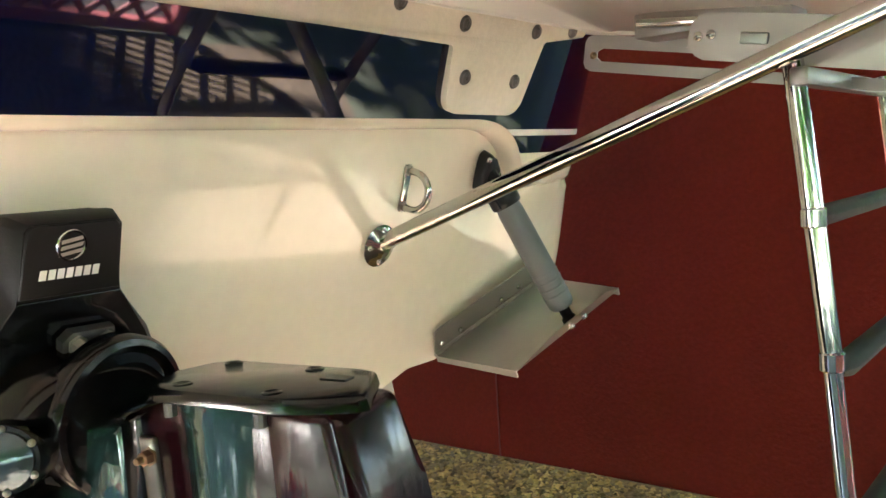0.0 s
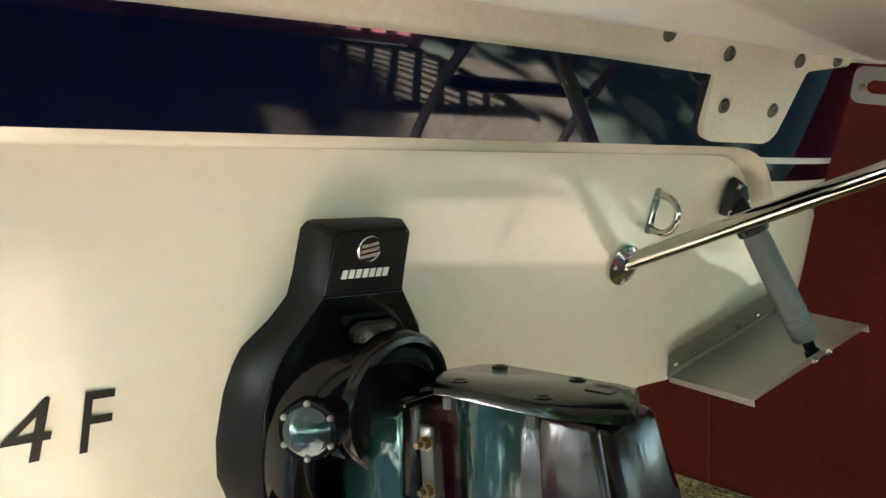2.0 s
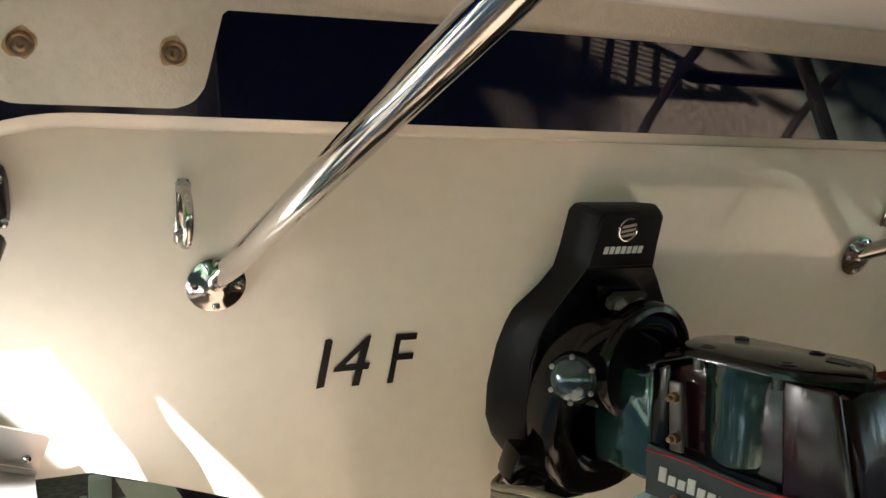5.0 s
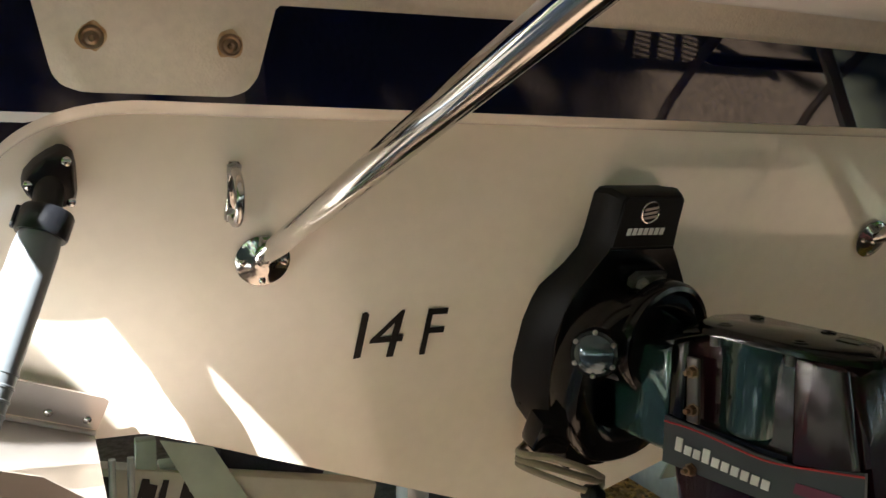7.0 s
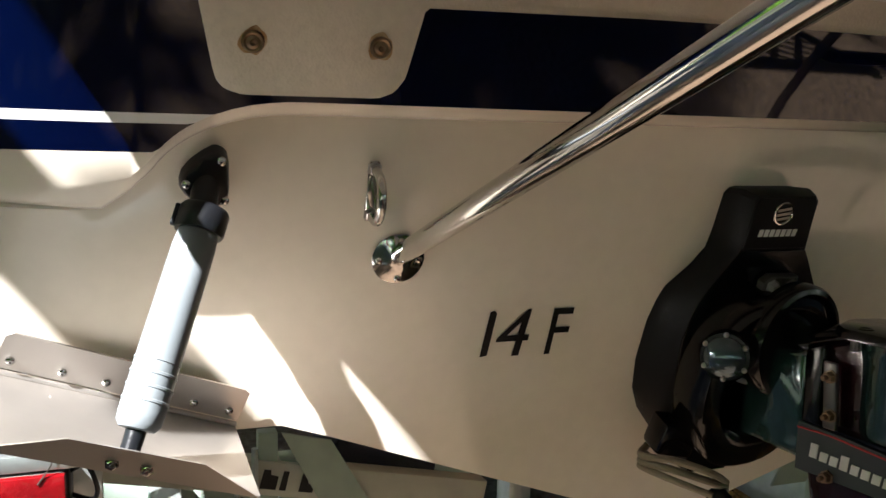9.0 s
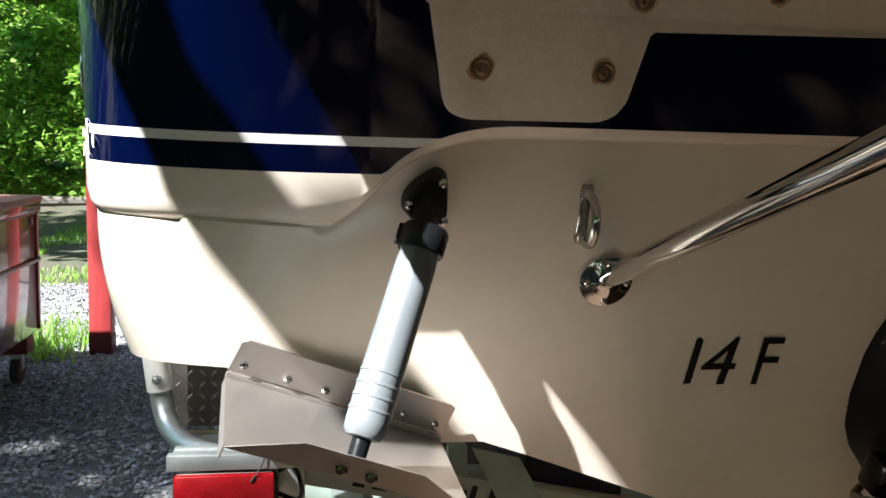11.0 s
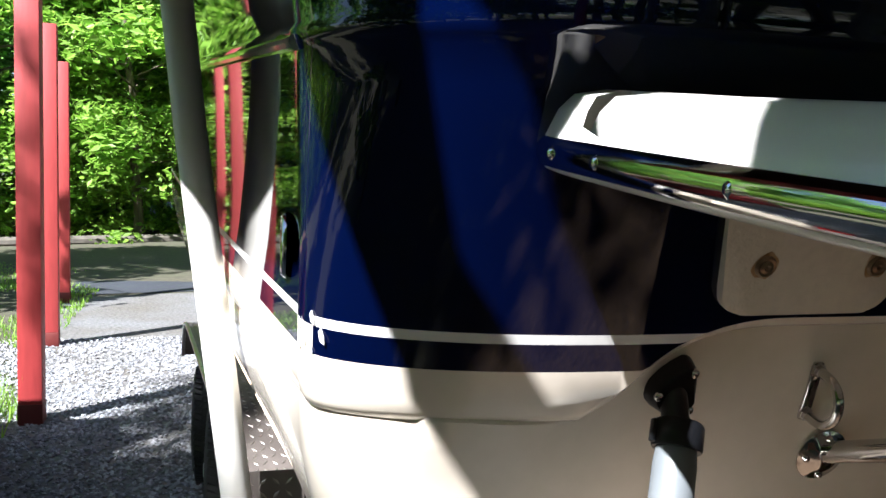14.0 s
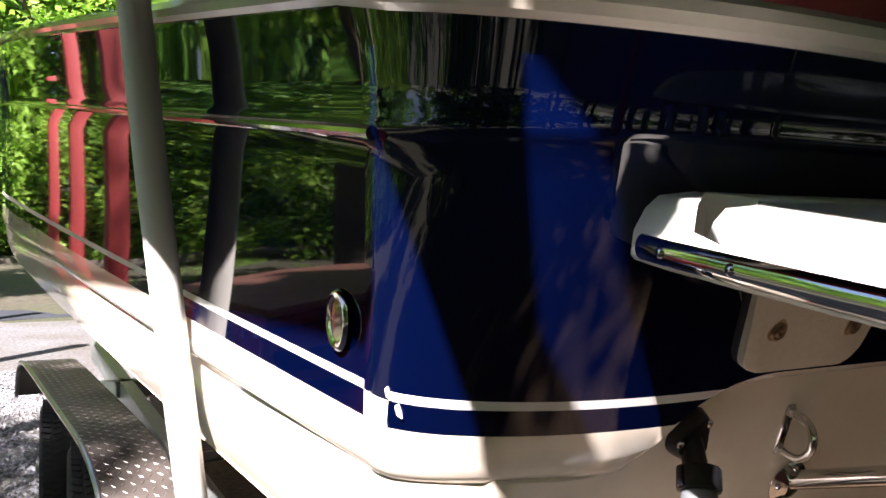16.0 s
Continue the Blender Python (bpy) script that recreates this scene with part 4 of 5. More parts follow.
    def uz(outline, v0, v1, bevel=0.006):
        mm = Matrix.Identity(4)
        mm.col[0][:3], mm.col[1][:3], mm.col[2][:3], mm.col[3][:3] = AX, (0, 0, 1), V, Q + V * v0
        bm = prism(outline, v1 - v0, None)
        if bevel:
            bmesh.ops.bevel(bm, geom=bm.edges[:], offset=bevel, segments=3, affect="EDGES", profile=0.5)
        bmesh.ops.transform(bm, matrix=mm, verts=bm.verts[:])
        return bm

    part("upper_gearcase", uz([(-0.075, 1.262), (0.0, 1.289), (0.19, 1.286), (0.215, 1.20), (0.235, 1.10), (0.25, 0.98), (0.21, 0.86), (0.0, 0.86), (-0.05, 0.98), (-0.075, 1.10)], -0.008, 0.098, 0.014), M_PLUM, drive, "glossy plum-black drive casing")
    # neck and barrel carry the painted teal reflection
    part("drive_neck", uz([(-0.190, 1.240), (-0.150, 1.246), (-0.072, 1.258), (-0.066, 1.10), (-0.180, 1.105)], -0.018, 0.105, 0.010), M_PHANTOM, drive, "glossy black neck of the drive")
    part("neck_top", uz([(-0.185, 1.238), (-0.150, 1.252), (-0.074, 1.268), (-0.072, 1.250)], -0.010, 0.098, 0.004), M_GLOSS, drive)
    part("neck_lug", uz([(-0.192, 1.190), (-0.168, 1.190), (-0.168, 1.184), (-0.192, 1.184)], -0.024, -0.014, 0.001), M_STEEL, drive)
    part("neck_collar", uz([(-0.074, 1.262), (-0.045, 1.272), (-0.042, 1.09), (-0.074, 1.09)], -0.020, 0.108, 0.006), M_GLOSS, drive)
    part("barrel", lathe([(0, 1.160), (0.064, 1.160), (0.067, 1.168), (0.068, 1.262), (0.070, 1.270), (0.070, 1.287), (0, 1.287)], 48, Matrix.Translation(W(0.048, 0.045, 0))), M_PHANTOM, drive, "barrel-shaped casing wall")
    cover = [(-0.022, -0.020), (0.128, -0.024), (0.150, -0.020), (0.205, 0.002), (0.212, 0.012), (0.168, 0.098), (0.150, 0.104), (-0.02, 0.106), (-0.045, 0.09), (-0.060, 0.045), (-0.045, 0.0)]
    cm = Matrix.Identity(4)
    cm.col[0][:3], cm.col[1][:3], cm.col[2][:3], cm.col[3][:3] = AX, V, (0, 0, 1), Q + Vector((0, 0, 1.287))
    part("top_cover", prism(cover, 0.014, cm, 0.005, 0.97), M_GLOSS, drive, "flat glossy black top cover")
    part("cover_slot", prism([(0.130, 0.050), (0.160, 0.050), (0.160, 0.066), (0.130, 0.066)], 0.0015, cm @ Matrix.Translation((0, 0, 0.0138))), M_BLACKP, drive)
    for u, v in ((0.0, 0.0), (0.115, -0.004), (-0.012, 0.088), (0.098, 0.086)):
        part("cover_bolt", lathe([(0, 0), (0.0098, 0), (0.0098, 0.0012), (0.0080, 0.0018), (0.0050, 0.0004), (0, 0.0004)], 16, Matrix.Translation(W(u, v, 1.3005))), M_GLOSS, drive)
        part("bolt_boss", lathe([(0, 1.274), (0.0065, 1.274), (0.0065, 1.287), (0, 1.287)], 10, Matrix.Translation(W(u, v - 0.019 if v < 0.04 else v + 0.015, 0))), M_DARKSTEEL, drive)
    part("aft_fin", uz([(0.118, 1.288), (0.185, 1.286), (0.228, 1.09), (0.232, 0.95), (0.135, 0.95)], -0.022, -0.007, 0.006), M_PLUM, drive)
    # studs along the joint
    part("stud_plate", uz([(-0.040, 1.252), (-0.020, 1.252), (-0.014, 1.160), (-0.034, 1.160)], -0.027, -0.019, 0.003), M_DARKSTEEL, drive)
    for u, z in ((-0.026, 1.233), (-0.022, 1.180), (-0.020, 1.095)):
        hex_nut(drive, W(u, -0.026, z), -V, 0.0075, 0.011, M_BRONZE, 0.007)
    # decal, stripe and printed bars
    part("decal", uz([(-0.072, 1.158), (0.0, 1.156), (0.08, 1.150), (0.14, 1.152), (0.222, 1.172), (0.226, 1.095), (-0.072, 1.090)], -0.0252, -0.0200, 0.0), M_GREYPANEL, drive, "dark grey decal panel", smooth=False)
    part("decal_back", uz([(-0.072, 1.16), (0.12, 1.158), (0.12, 1.088), (-0.072, 1.088)], -0.0205, -0.005, 0.0), M_GLOSS, drive, smooth=False)
    part("red_line", tube(curve_pts([W(u, -0.0256, z) for u, z in ((-0.072, 1.150), (-0.02, 1.152), (0.04, 1.148), (0.10, 1.146), (0.16, 1.156), (0.222, 1.168))], 6), 0.0014, 6), M_REDINK, drive, "red pinstripe")
    for k in range(10):
        u, h = -0.050 + 0.0155 * k, (0.020 if k in (0, 3) else 0.013)
        zb = 1.114 - 0.0007 * k
        part("letter_bar", uz([(u, zb), (u + 0.0115, zb), (u + 0.0135, zb + h), (u + 0.002, zb + h)], -0.0268, -0.0254, 0.0), M_WHITEINK, drive, smooth=False)
    part("model_bar", uz([(0.135, 1.118), (0.195, 1.122), (0.198, 1.136), (0.138, 1.132)], -0.0268, -0.0254, 0.0), M_PURPLE, drive, "plum printed bar", smooth=False)
    # pivot caps
    for s in (-1, 1):
        pc = frame_of(Vector((s * 0.100, -0.100, 1.24)), (s * 0.72, -0.69, 0.05), (0, 0, 1))
        part("pivot_boss", lathe([(0, -0.03), (0.037, -0.03), (0.037, 0.0), (0.034, 0.006), (0, 0.006)], 32, pc), M_GLOSS, drive)
        part("pivot_cap", lathe([(0.0285, 0.005), (0.0285, 0.009), (0.026, 0.011), (0.019, 0.018), (0.009, 0.021), (0, 0.0215)], 32, pc), M_DOME, drive, "polished domed pivot cap")
        for k in range(6):
            a = math.tau * k / 6
            screw(drive, pc @ Vector((0.0315 * math.cos(a), 0.0315 * math.sin(a), 0.006)), pc.col[2][:3], 0.0038, M_STEEL, cup=False)
    # lower leg, cavitation plate, torpedo and skeg
    part("lower_leg", uz([(-0.02, 0.88), (0.21, 0.88), (0.23, 0.72), (0.12, 0.70), (-0.02, 0.72)], 0.015, 0.075, 0.02), M_GLOSS, drive)
    part("anti_ventilation_plate", prism([(-0.06, 0.02), (0.05, -0.05), (0.30, -0.05), (0.32, 0.045), (0.30, 0.14), (0.05, 0.14), (-0.06, 0.07)], 0.010, cm @ Matrix.Translation((0, 0, 0.835 - 1.287)), 0.003), M_GLOSS, drive)
    part("gear_torpedo", lathe([(0, -0.10), (0.03, -0.08), (0.046, -0.03), (0.050, 0.10), (0.048, 0.24), (0.04, 0.30), (0, 0.31)], 28, frame_of(W(0.0, 0.045, 0.66), AX, (0, 0, 1))), M_GLOSS, drive)
    part("skeg", uz([(0.02, 0.65), (0.19, 0.65), (0.21, 0.50), (0.16, 0.50)], 0.038, 0.052, 0.004), M_GLOSS, drive)
    # hoses at the port foot of the housing, with a black clip
    for k, (dz, r) in enumerate(((0.0, 0.0058), (0.016, 0.0058), (-0.014, 0.0055))):
        pts = [(-0.02, -0.02, 1.005 + dz * 0.4), (-0.075, -0.045 - 0.012 * k, 1.030 + dz), (-0.128, -0.030 - 0.006 * k, 1.048 + dz), (-0.150, 0.02, 1.045 + dz * 0.6), (-0.118, 0.055, 1.04 + dz)]
        part("hydraulic_hose", tube(curve_pts(pts, 8), r, 10), M_HOSE, drive, "beige hydraulic hose")
    part("hose_block", box((0.065, 0.05, 0.055), Matrix.Translation((-0.105, 0.01, 1.088)) @ pose(0, 0, 0, 15, 10, 0), 0.008), M_GLOSS, drive)
    part("hose_fitting", lathe([(0, 0), (0.014, 0), (0.016, 0.02), (0.010, 0.03), (0, 0.03)], 12, frame_of((-0.075, -0.06, 1.01), (0.2, -1, 0.2), (0, 0, 1))), M_BLACKP, drive)
    return drive


sterndrive()


# ---- boarding ladder under the platform ----
def boarding_ladder():
    def track(x, y0, z0, length, h, slot):
        out = [(0.0, h * 0.25)] + [(h / 2 - h / 2 * math.cos(a), h / 2 + h / 2 * math.sin(a)) for a in (0.5, 1.0, 1.4)] + [(length, h), (length, 0)] + [(h / 2 - h / 2 * math.cos(a), h / 2 - h / 2 * math.sin(a)) for a in (1.4, 1.0, 0.5)]
        mm = Matrix.Identity(4)
        d = Vector((0, -1, -0.18)).normalized()
        mm.col[0][:3], mm.col[1][:3], mm.col[2][:3], mm.col[3][:3] = d, (0, -0.18, 1), (1, 0, 0), (x, y0, z0)
        bar = prism(out, 0.004, mm)
        if slot:
            bar.free()
            lo = prism([(0.0, 0.012), (0.004, 0.004), (0.014, 0.0), (length, 0), (length, 0.016), (0.03, 0.016), (0.022, 0.022), (0.022, 0.030), (0.03, 0.036), (length * 0.45, 0.036), (length * 0.45, h), (0.014, h), (0.004, h - 0.004), (0.0, h - 0.012)], 0.004, mm)
            return lo
        return bar

    ladder = part("boarding_ladder", track(0.78, -0.270, 1.640, 0.50, 0.056, True), M_TRACK, boat, "folding stainless ladder on slide tracks under the platform", smooth=False)
    part("slide_track", track(0.60, -0.515, 1.6165, 0.30, 0.0585, False), M_TRACK, ladder, "aluminium hinge plate", smooth=False)
    part("track_slot", box((0.006, 0.034, 0.014), Matrix.Translation((0.597, -0.605, 1.630)) @ pose(0, 0, 0, 10, 0, 0), 0.002), M_GALV, ladder)
    for y in (-0.5355, -0.552):
        screw(ladder, (0.599, y, 1.642), (-1, 0, 0), 0.006, M_CHROME, cup=False)
    screw(ladder, (0.779, -0.292, 1.661), (-1, 0, 0), 0.006, M_BRONZE, cup=False)
    part("slide_box", span((0.70, -0.40, 1.665), (0.77, -0.62, 1.70), 0.003), M_TRACK, ladder)
    part("slide_rod", tube([(0.66, -0.425, 1.680), (0.66, -0.576, 1.664)], 0.006, 12), M_CHROME, ladder)
    part("hinge_rail", box((0.52, 0.022, 0.022), Matrix.Translation((0.84, -0.66, 1.578)), 0.004), M_TRACK, ladder)
    for x in (0.60, 1.08):
        part("ladder_rail", tube([(x, -0.648, 1.60), (x, -0.668, 1.412), (x, -0.685, 1.24)], 0.0128, 16), M_CHROME, ladder, "polished ladder rail")
        part("ladder_rail", tube([(x, -0.684, 1.25), (x, -0.698, 1.076), (x, -0.72, 0.80)], 0.0112, 16), M_CHROME, ladder, "polished lower ladder rail")
        for z, y in ((1.412, -0.668), (1.240, -0.685)):
            part("rail_joint", lathe([(0.0128, -0.012), (0.0150, -0.010), (0.0150, 0.010), (0.0128, 0.012)], 20, Matrix.Translation((x, y, z))), M_CHROME, ladder)
    for z, y in ((1.412, -0.668), (1.225, -0.687), (1.02, -0.702)):
        bm = tube([(0.612, y, z), (0.64, y, z), (0.84, y, z), (1.04, y, z), (1.068, y, z)], 0.0125, 14, taper=(0.5, 1, 1, 1, 0.5))
        for v in bm.verts:
            v.co.y = y + (v.co.y - y) * 1.5
        part("tread", bm, M_RUBBER, ladder, "black plastic ladder tread")
    return ladder


boarding_ladder()


# ---- trailer ----
def trailer():
    tr = thing("boat_trailer", "galvanised tandem boat trailer under the hull", "trailer")
    for s in (-1, 1):
        part("frame_rail", span((s * 0.80, 0.55, 0.50), (s * 0.88, 6.2, 0.64), 0.008), M_GALV, tr)
        bunk = part("bunk", box((0.215, 3.6, 0.062), pose(s * 0.445, 2.25, 0.906, 0, s * -20, 0), 0.012), M_CARPET, tr, "carpeted bunk board")
        part("bunk_end", box((0.055, 0.004, 0.022), pose(s * 0.365, 0.449, 0.863, 0, s * -12, 0), 0.001), M_BUNKEND, bunk, "pale blue-grey patch on the board end")
        part("bunk_bracket", prism([(0.651, 1.008), (0.560, 0.985), (0.440, 0.780), (0.535, 0.780)], 0.006, frame_of((0, 0.405, 0), (0, -1, 0), (1, 0, 0)) @ Matrix.Diagonal((s, 1, 1, 1)), 0.0), M_GREENGALV, tr, smooth=False)
        part("bunk_upright", span((s * 0.655, 0.415, 0.62), (s * 0.690, 0.445, 1.005), 0.003), M_GREENGALV, tr)
        part("bunk_post", span((s * 0.60, 0.42, 0.60), (s * 0.65, 0.47, 0.95), 0.004), M_GREENGALV, tr)
        for dx in (0.0, 0.03):
            part("u_bolt", tube([(s * (0.70 + dx), 0.385, 0.90), (s * (0.70 + dx), 0.385, 0.99)], 0.006, 8), M_GALV, tr)
            hex_nut(tr, (s * (0.70 + dx), 0.385, 0.955), (0, 0, 1), 0.009, 0.012, M_BRONZE, 0.01)
        # sloped rear cross beam with dark lettering bars
        a, b = Vector((s * 1.02, 0.43, 0.990)), Vector((s * 0.25, 0.43, 0.835))
        mid, d = (a + b) / 2, (b - a).normalized()
        part("cross_beam", box(((b - a).length, 0.04, 0.064), frame_of(mid, (d.cross(Vector((0, 1, 0)))) * (1 if d.x < 0 else -1), d), 0.004), M_BEAM, tr, "pale rear cross beam")
        if s < 0:
            # dark stand-ins for the lettering, uneven as letters are
            m = frame_of(a + d * 0.16 + Vector((0, -0.0215, 0)), (0, -1, 0), d)
            for k, (w, notch) in enumerate(((0.022, 0.6), (0.028, 0.0), (0.028, 0.2), (0.028, 0.0), (0.0, 0.0), (0.030, 0.3), (0.012, 0.0), (0.026, 0.65), (0.024, 0.4))):
                if w:
                    x0 = 0.036 * k
                    part("letter_bar", prism([(x0, -0.018), (x0 + w, -0.018), (x0 + w + 0.001, -0.018 + 0.036 * (1 - notch)), (x0 + w * 0.5 + 0.002, -0.018 + 0.036 * (1 - notch * 0.8)), (x0 + w * 0.45 + 0.002, 0.018), (x0 + 0.003, 0.018)], 0.0015, m), M_BLACKINK, tr, smooth=False)
        # guide post
        gp = part("guide_post", tube([(s * 1.248, 0.73, 1.035), (s * 1.345, 0.73, 1.80), (s * 1.425, 0.73, 2.55)], 0.029, 24), M_PVC, tr, "white plastic guide post sleeve")
        part("guide_bracket", tube(curve_pts([(s * 1.255, 0.73, 1.10), (s * 1.248, 0.73, 1.02), (s * 1.225, 0.69, 0.965), (s * 1.16, 0.60, 0.945), (s * 1.02, 0.50, 0.955), (s * 0.93, 0.46, 0.96)], 8), 0.023, 16), M_GALV, tr, "bent galvanised tube")
        hex_nut(tr, (s * 1.252, 0.702, 1.062), (0, -1, 0), 0.008, 0.010, M_GALV, 0.004)
        # light bar, lamp and tread plate
        if s < 0:
            part("lamp_bracket", join(span((s * 1.175, 0.325, 1.008), (s * 0.95, 0.345, 1.036), 0.003), span((s * 1.175, 0.40, 0.90), (s * 0.95, 0.42, 1.02), 0.003)), M_GALV, tr)
            lamp = part("tail_lamp", span((s * 1.168, 0.335, 0.905), (s * 0.995, 0.40, 1.002), 0.006), M_BLACKP, tr, "rectangular tail lamp")
            part("lens", span((s * 1.164, 0.318, 0.912), (s * 1.000, 0.338, 1.002), 0.006), M_LENS, lamp, "red ribbed lens")
            part("cable", tube(curve_pts([(s * 1.0, 0.36, 0.99), (s * 0.97, 0.33, 1.01), (s * 0.955, 0.33, 0.97), (s * 0.965, 0.36, 0.94), (s * 1.0, 0.38, 0.945)], 8), 0.004, 8), M_BLACKP, tr)
            part("cable_tie", tube(curve_pts([(s * 1.03, 0.335, 1.034), (s * 1.015, 0.325, 1.045), (s * 1.02, 0.318, 1.02), (s * 1.04, 0.316, 0.99)], 6), 0.0015, 6), M_DARKSTEEL, tr)
            plate, bars = tread_plate([(Vector((s * 1.240, 0.80, 0.930)), Vector((s * 1.118, 0.80, 0.930))), (Vector((s * 1.240, 0.82, 1.12)), Vector((s * 1.118, 0.82, 1.12)))], 0.004, 0.026)
            step = part("step_plate", plate, M_TREAD, tr, "diamond tread plate")
            part("tread_pattern", bars, M_LOZENGE, step)
            part("step_channel", span((s * 1.225, 0.755, 0.880), (s * 1.03, 0.79, 0.925), 0.004), M_ALU, tr)
            part("rear_upright", span((s * 1.03, 0.56, 0.62), (s * 1.055, 0.60, 1.20), 0.003), M_ALU, tr)
        # tandem fender
        edge = lambda y: 1.285 + 0.070 * (y - 2.8)
        prof = [(1.98, 0.46), (2.10, 0.575), (2.22, 0.665), (2.36, 0.745), (2.50, 0.79), (2.66, 0.812), (2.85, 0.818), (3.2, 0.818), (3.7, 0.818), (4.2, 0.818), (4.5, 0.81), (4.66, 0.79), (4.78, 0.74), (4.86, 0.66), (4.90, 0.54)]
        plate, bars = tread_plate([(Vector((s * (edge(y) - 0.27), y, z)), Vector((s * edge(y), y, z))) for y, z in prof])
        fender = part("fender", plate, M_TREAD, tr, "dark diamond plate fender", angle=40)
        part("tread_pattern", bars, M_LOZENGE, fender)
        part("fender_lip", tube([(s * (edge(y) + 0.003), y, z - 0.006) for y, z in prof], 0.012, 10), M_ALU, fender, "bright rolled lip")
        part("fender_skirt", skirt([(s * edge(y), y, z) for y, z in prof], 0.035, 0.003), M_TREAD, fender)
        for y in (3.14, 4.02):
            axis = Vector((s, 0.07, 0)).normalized()
            hub = Vector((s * (edge(y) - 0.125), y, 0.345))
            wm = frame_of(hub, axis, (0, 0, 1))
            wheel = part("wheel", lathe([(0.19, -0.10), (0.285, -0.105), (0.322, -0.085), (0.334, -0.05), (0.335, 0.05), (0.326, 0.082), (0.318, 0.090), (0.300, 0.102), (0.285, 0.106), (0.262, 0.107), (0.255, 0.104), (0.225, 0.104), (0.205, 0.098), (0.19, 0.092), (0.18, 0.06), (0.18, -0.06), (0.19, -0.10)], 48, wm), M_RUBBER, tr, "black trailer tyre")
            part("rim", lathe([(0.192, 0.098), (0.186, 0.100), (0.178, 0.090), (0.166, 0.05), (0.145, 0.038), (0.10, 0.052), (0.06, 0.058), (0.055, 0.07), (0.04, 0.075), (0.038, 0.12), (0.030, 0.126), (0, 0.128)], 32, wm), M_GALV, wheel, "galvanised wheel rim")
            for k in range(5):
                a = math.tau * k / 5
                hex_nut(wheel, wm @ Vector((0.082 * math.cos(a), 0.082 * math.sin(a), 0.054)), axis, 0.009, 0.014, M_GALV, 0.004)
            treads = []
            for k in range(64):
                a = math.tau * k / 64
                tm = wm @ frame_of((0.336 * math.cos(a), 0.336 * math.sin(a), 0), (math.cos(a), math.sin(a), 0), (0, 0, 1))
                treads += [box((0.038, 0.021, 0.012), tm @ pose(dx, sh, 0, 0, 0, tw)) for dx, sh, tw in ((-0.072, 0.004, 18), (-0.024, -0.006, -14), (0.024, 0.006, 14), (0.072, -0.004, -18))]
            part("tread_band", join(*treads), M_RUBBER, wheel)
    part("axle", tube([(-1.2, 2.98, 0.335), (1.2, 2.98, 0.335)], 0.03, 12), M_GALV, tr)
    part("axle", tube([(-1.2, 3.88, 0.335), (1.2, 3.88, 0.335)], 0.03, 12), M_GALV, tr)
    part("cross_member", span((-1.0, 1.2, 0.54), (1.0, 1.28, 0.64), 0.006), M_GREENGALV, tr)
    part("cross_member", span((-1.0, 4.6, 0.54), (1.0, 4.68, 0.64), 0.006), M_GREENGALV, tr)
    part("tongue", span((-0.06, 5.0, 0.50), (0.06, 9.0, 0.62), 0.01), M_GALV, tr)
    part("jack_stand", span((-0.04, 8.6, 0.0), (0.04, 8.68, 0.9), 0.01), M_GALV, tr)
    part("centre_roller", tube([(-0.06, 0.8, 0.80), (0.06, 0.8, 0.80)], 0.05, 16), M_RUBBER, tr)
    part("keel_stand", span((-0.03, 0.78, 0.55), (0.03, 0.86, 0.80), 0.004), M_GALV, tr)
    return tr


def tread_plate(rows, th=0.004, pitch=0.034):
    """Raised-bar plate over rows of (inner, outer) edge points: the plate, and its bars as a second mesh."""
    bm = bmesh.new()
    ins, outs, lows = [], [], []
    grid = []
    for k, (a, b) in enumerate(rows):
        d = (rows[min(k + 1, len(rows) - 1)][0] - rows[max(k - 1, 0)][0]).normalized()
        n = d.cross(b - a).normalized()
        if n.z < -0.05 or (abs(n.z) <= 0.05 and n.y > 0):
            n = -n
        grid.append([bm.verts.new(p) for p in (a, b, b - n * th, a - n * th)])
    for g, h in zip(grid, grid[1:]):
        for i in range(4):
            bm.faces.new((g[i], g[(i + 1) % 4], h[(i + 1) % 4], h[i]))
    bm.faces.new(grid[0]), bm.faces.new(grid[-1])
    out = bmesh.new()
    dist, flip = 0.0, 0
    nxt = pitch / 2
    for (a0, b0), (a1, b1) in zip(rows, rows[1:]):
        step = (a1 - a0).length
        d = (a1 - a0) / step
        while nxt < dist + step:
            f = (nxt - dist) / step
            a, b = a0.lerp(a1, f), b0.lerp(b1, f)
            w = (b - a).normalized()
            n = d.cross(w).normalized()
            if n.z < -0.05 or (abs(n.z) <= 0.05 and n.y > 0):
                n = -n
            width = (b - a).length
            k = 0
            x = pitch * 0.5
            while x < width - pitch * 0.3:
                c = a + w * x
                s1 = (d + w).normalized() if (k + flip) % 2 else (d - w).normalized()
                t1 = n.cross(s1)
                L, W, H = pitch * 0.40, pitch * 0.13, 0.0022
                v = [out.verts.new(q) for q in (c - s1 * L, c - t1 * W, c + s1 * L, c + t1 * W, c - s1 * L * 0.55 + n * H, c + s1 * L * 0.55 + n * H)]
                for q in ((0, 1, 5, 4), (1, 2, 5), (2, 3, 5), (3, 0, 4, 5)):
                    out.faces.new([v[i] for i in q])
                k += 1
                x += pitch
            flip += 1
            nxt += pitch
        dist += step
    return bm, out


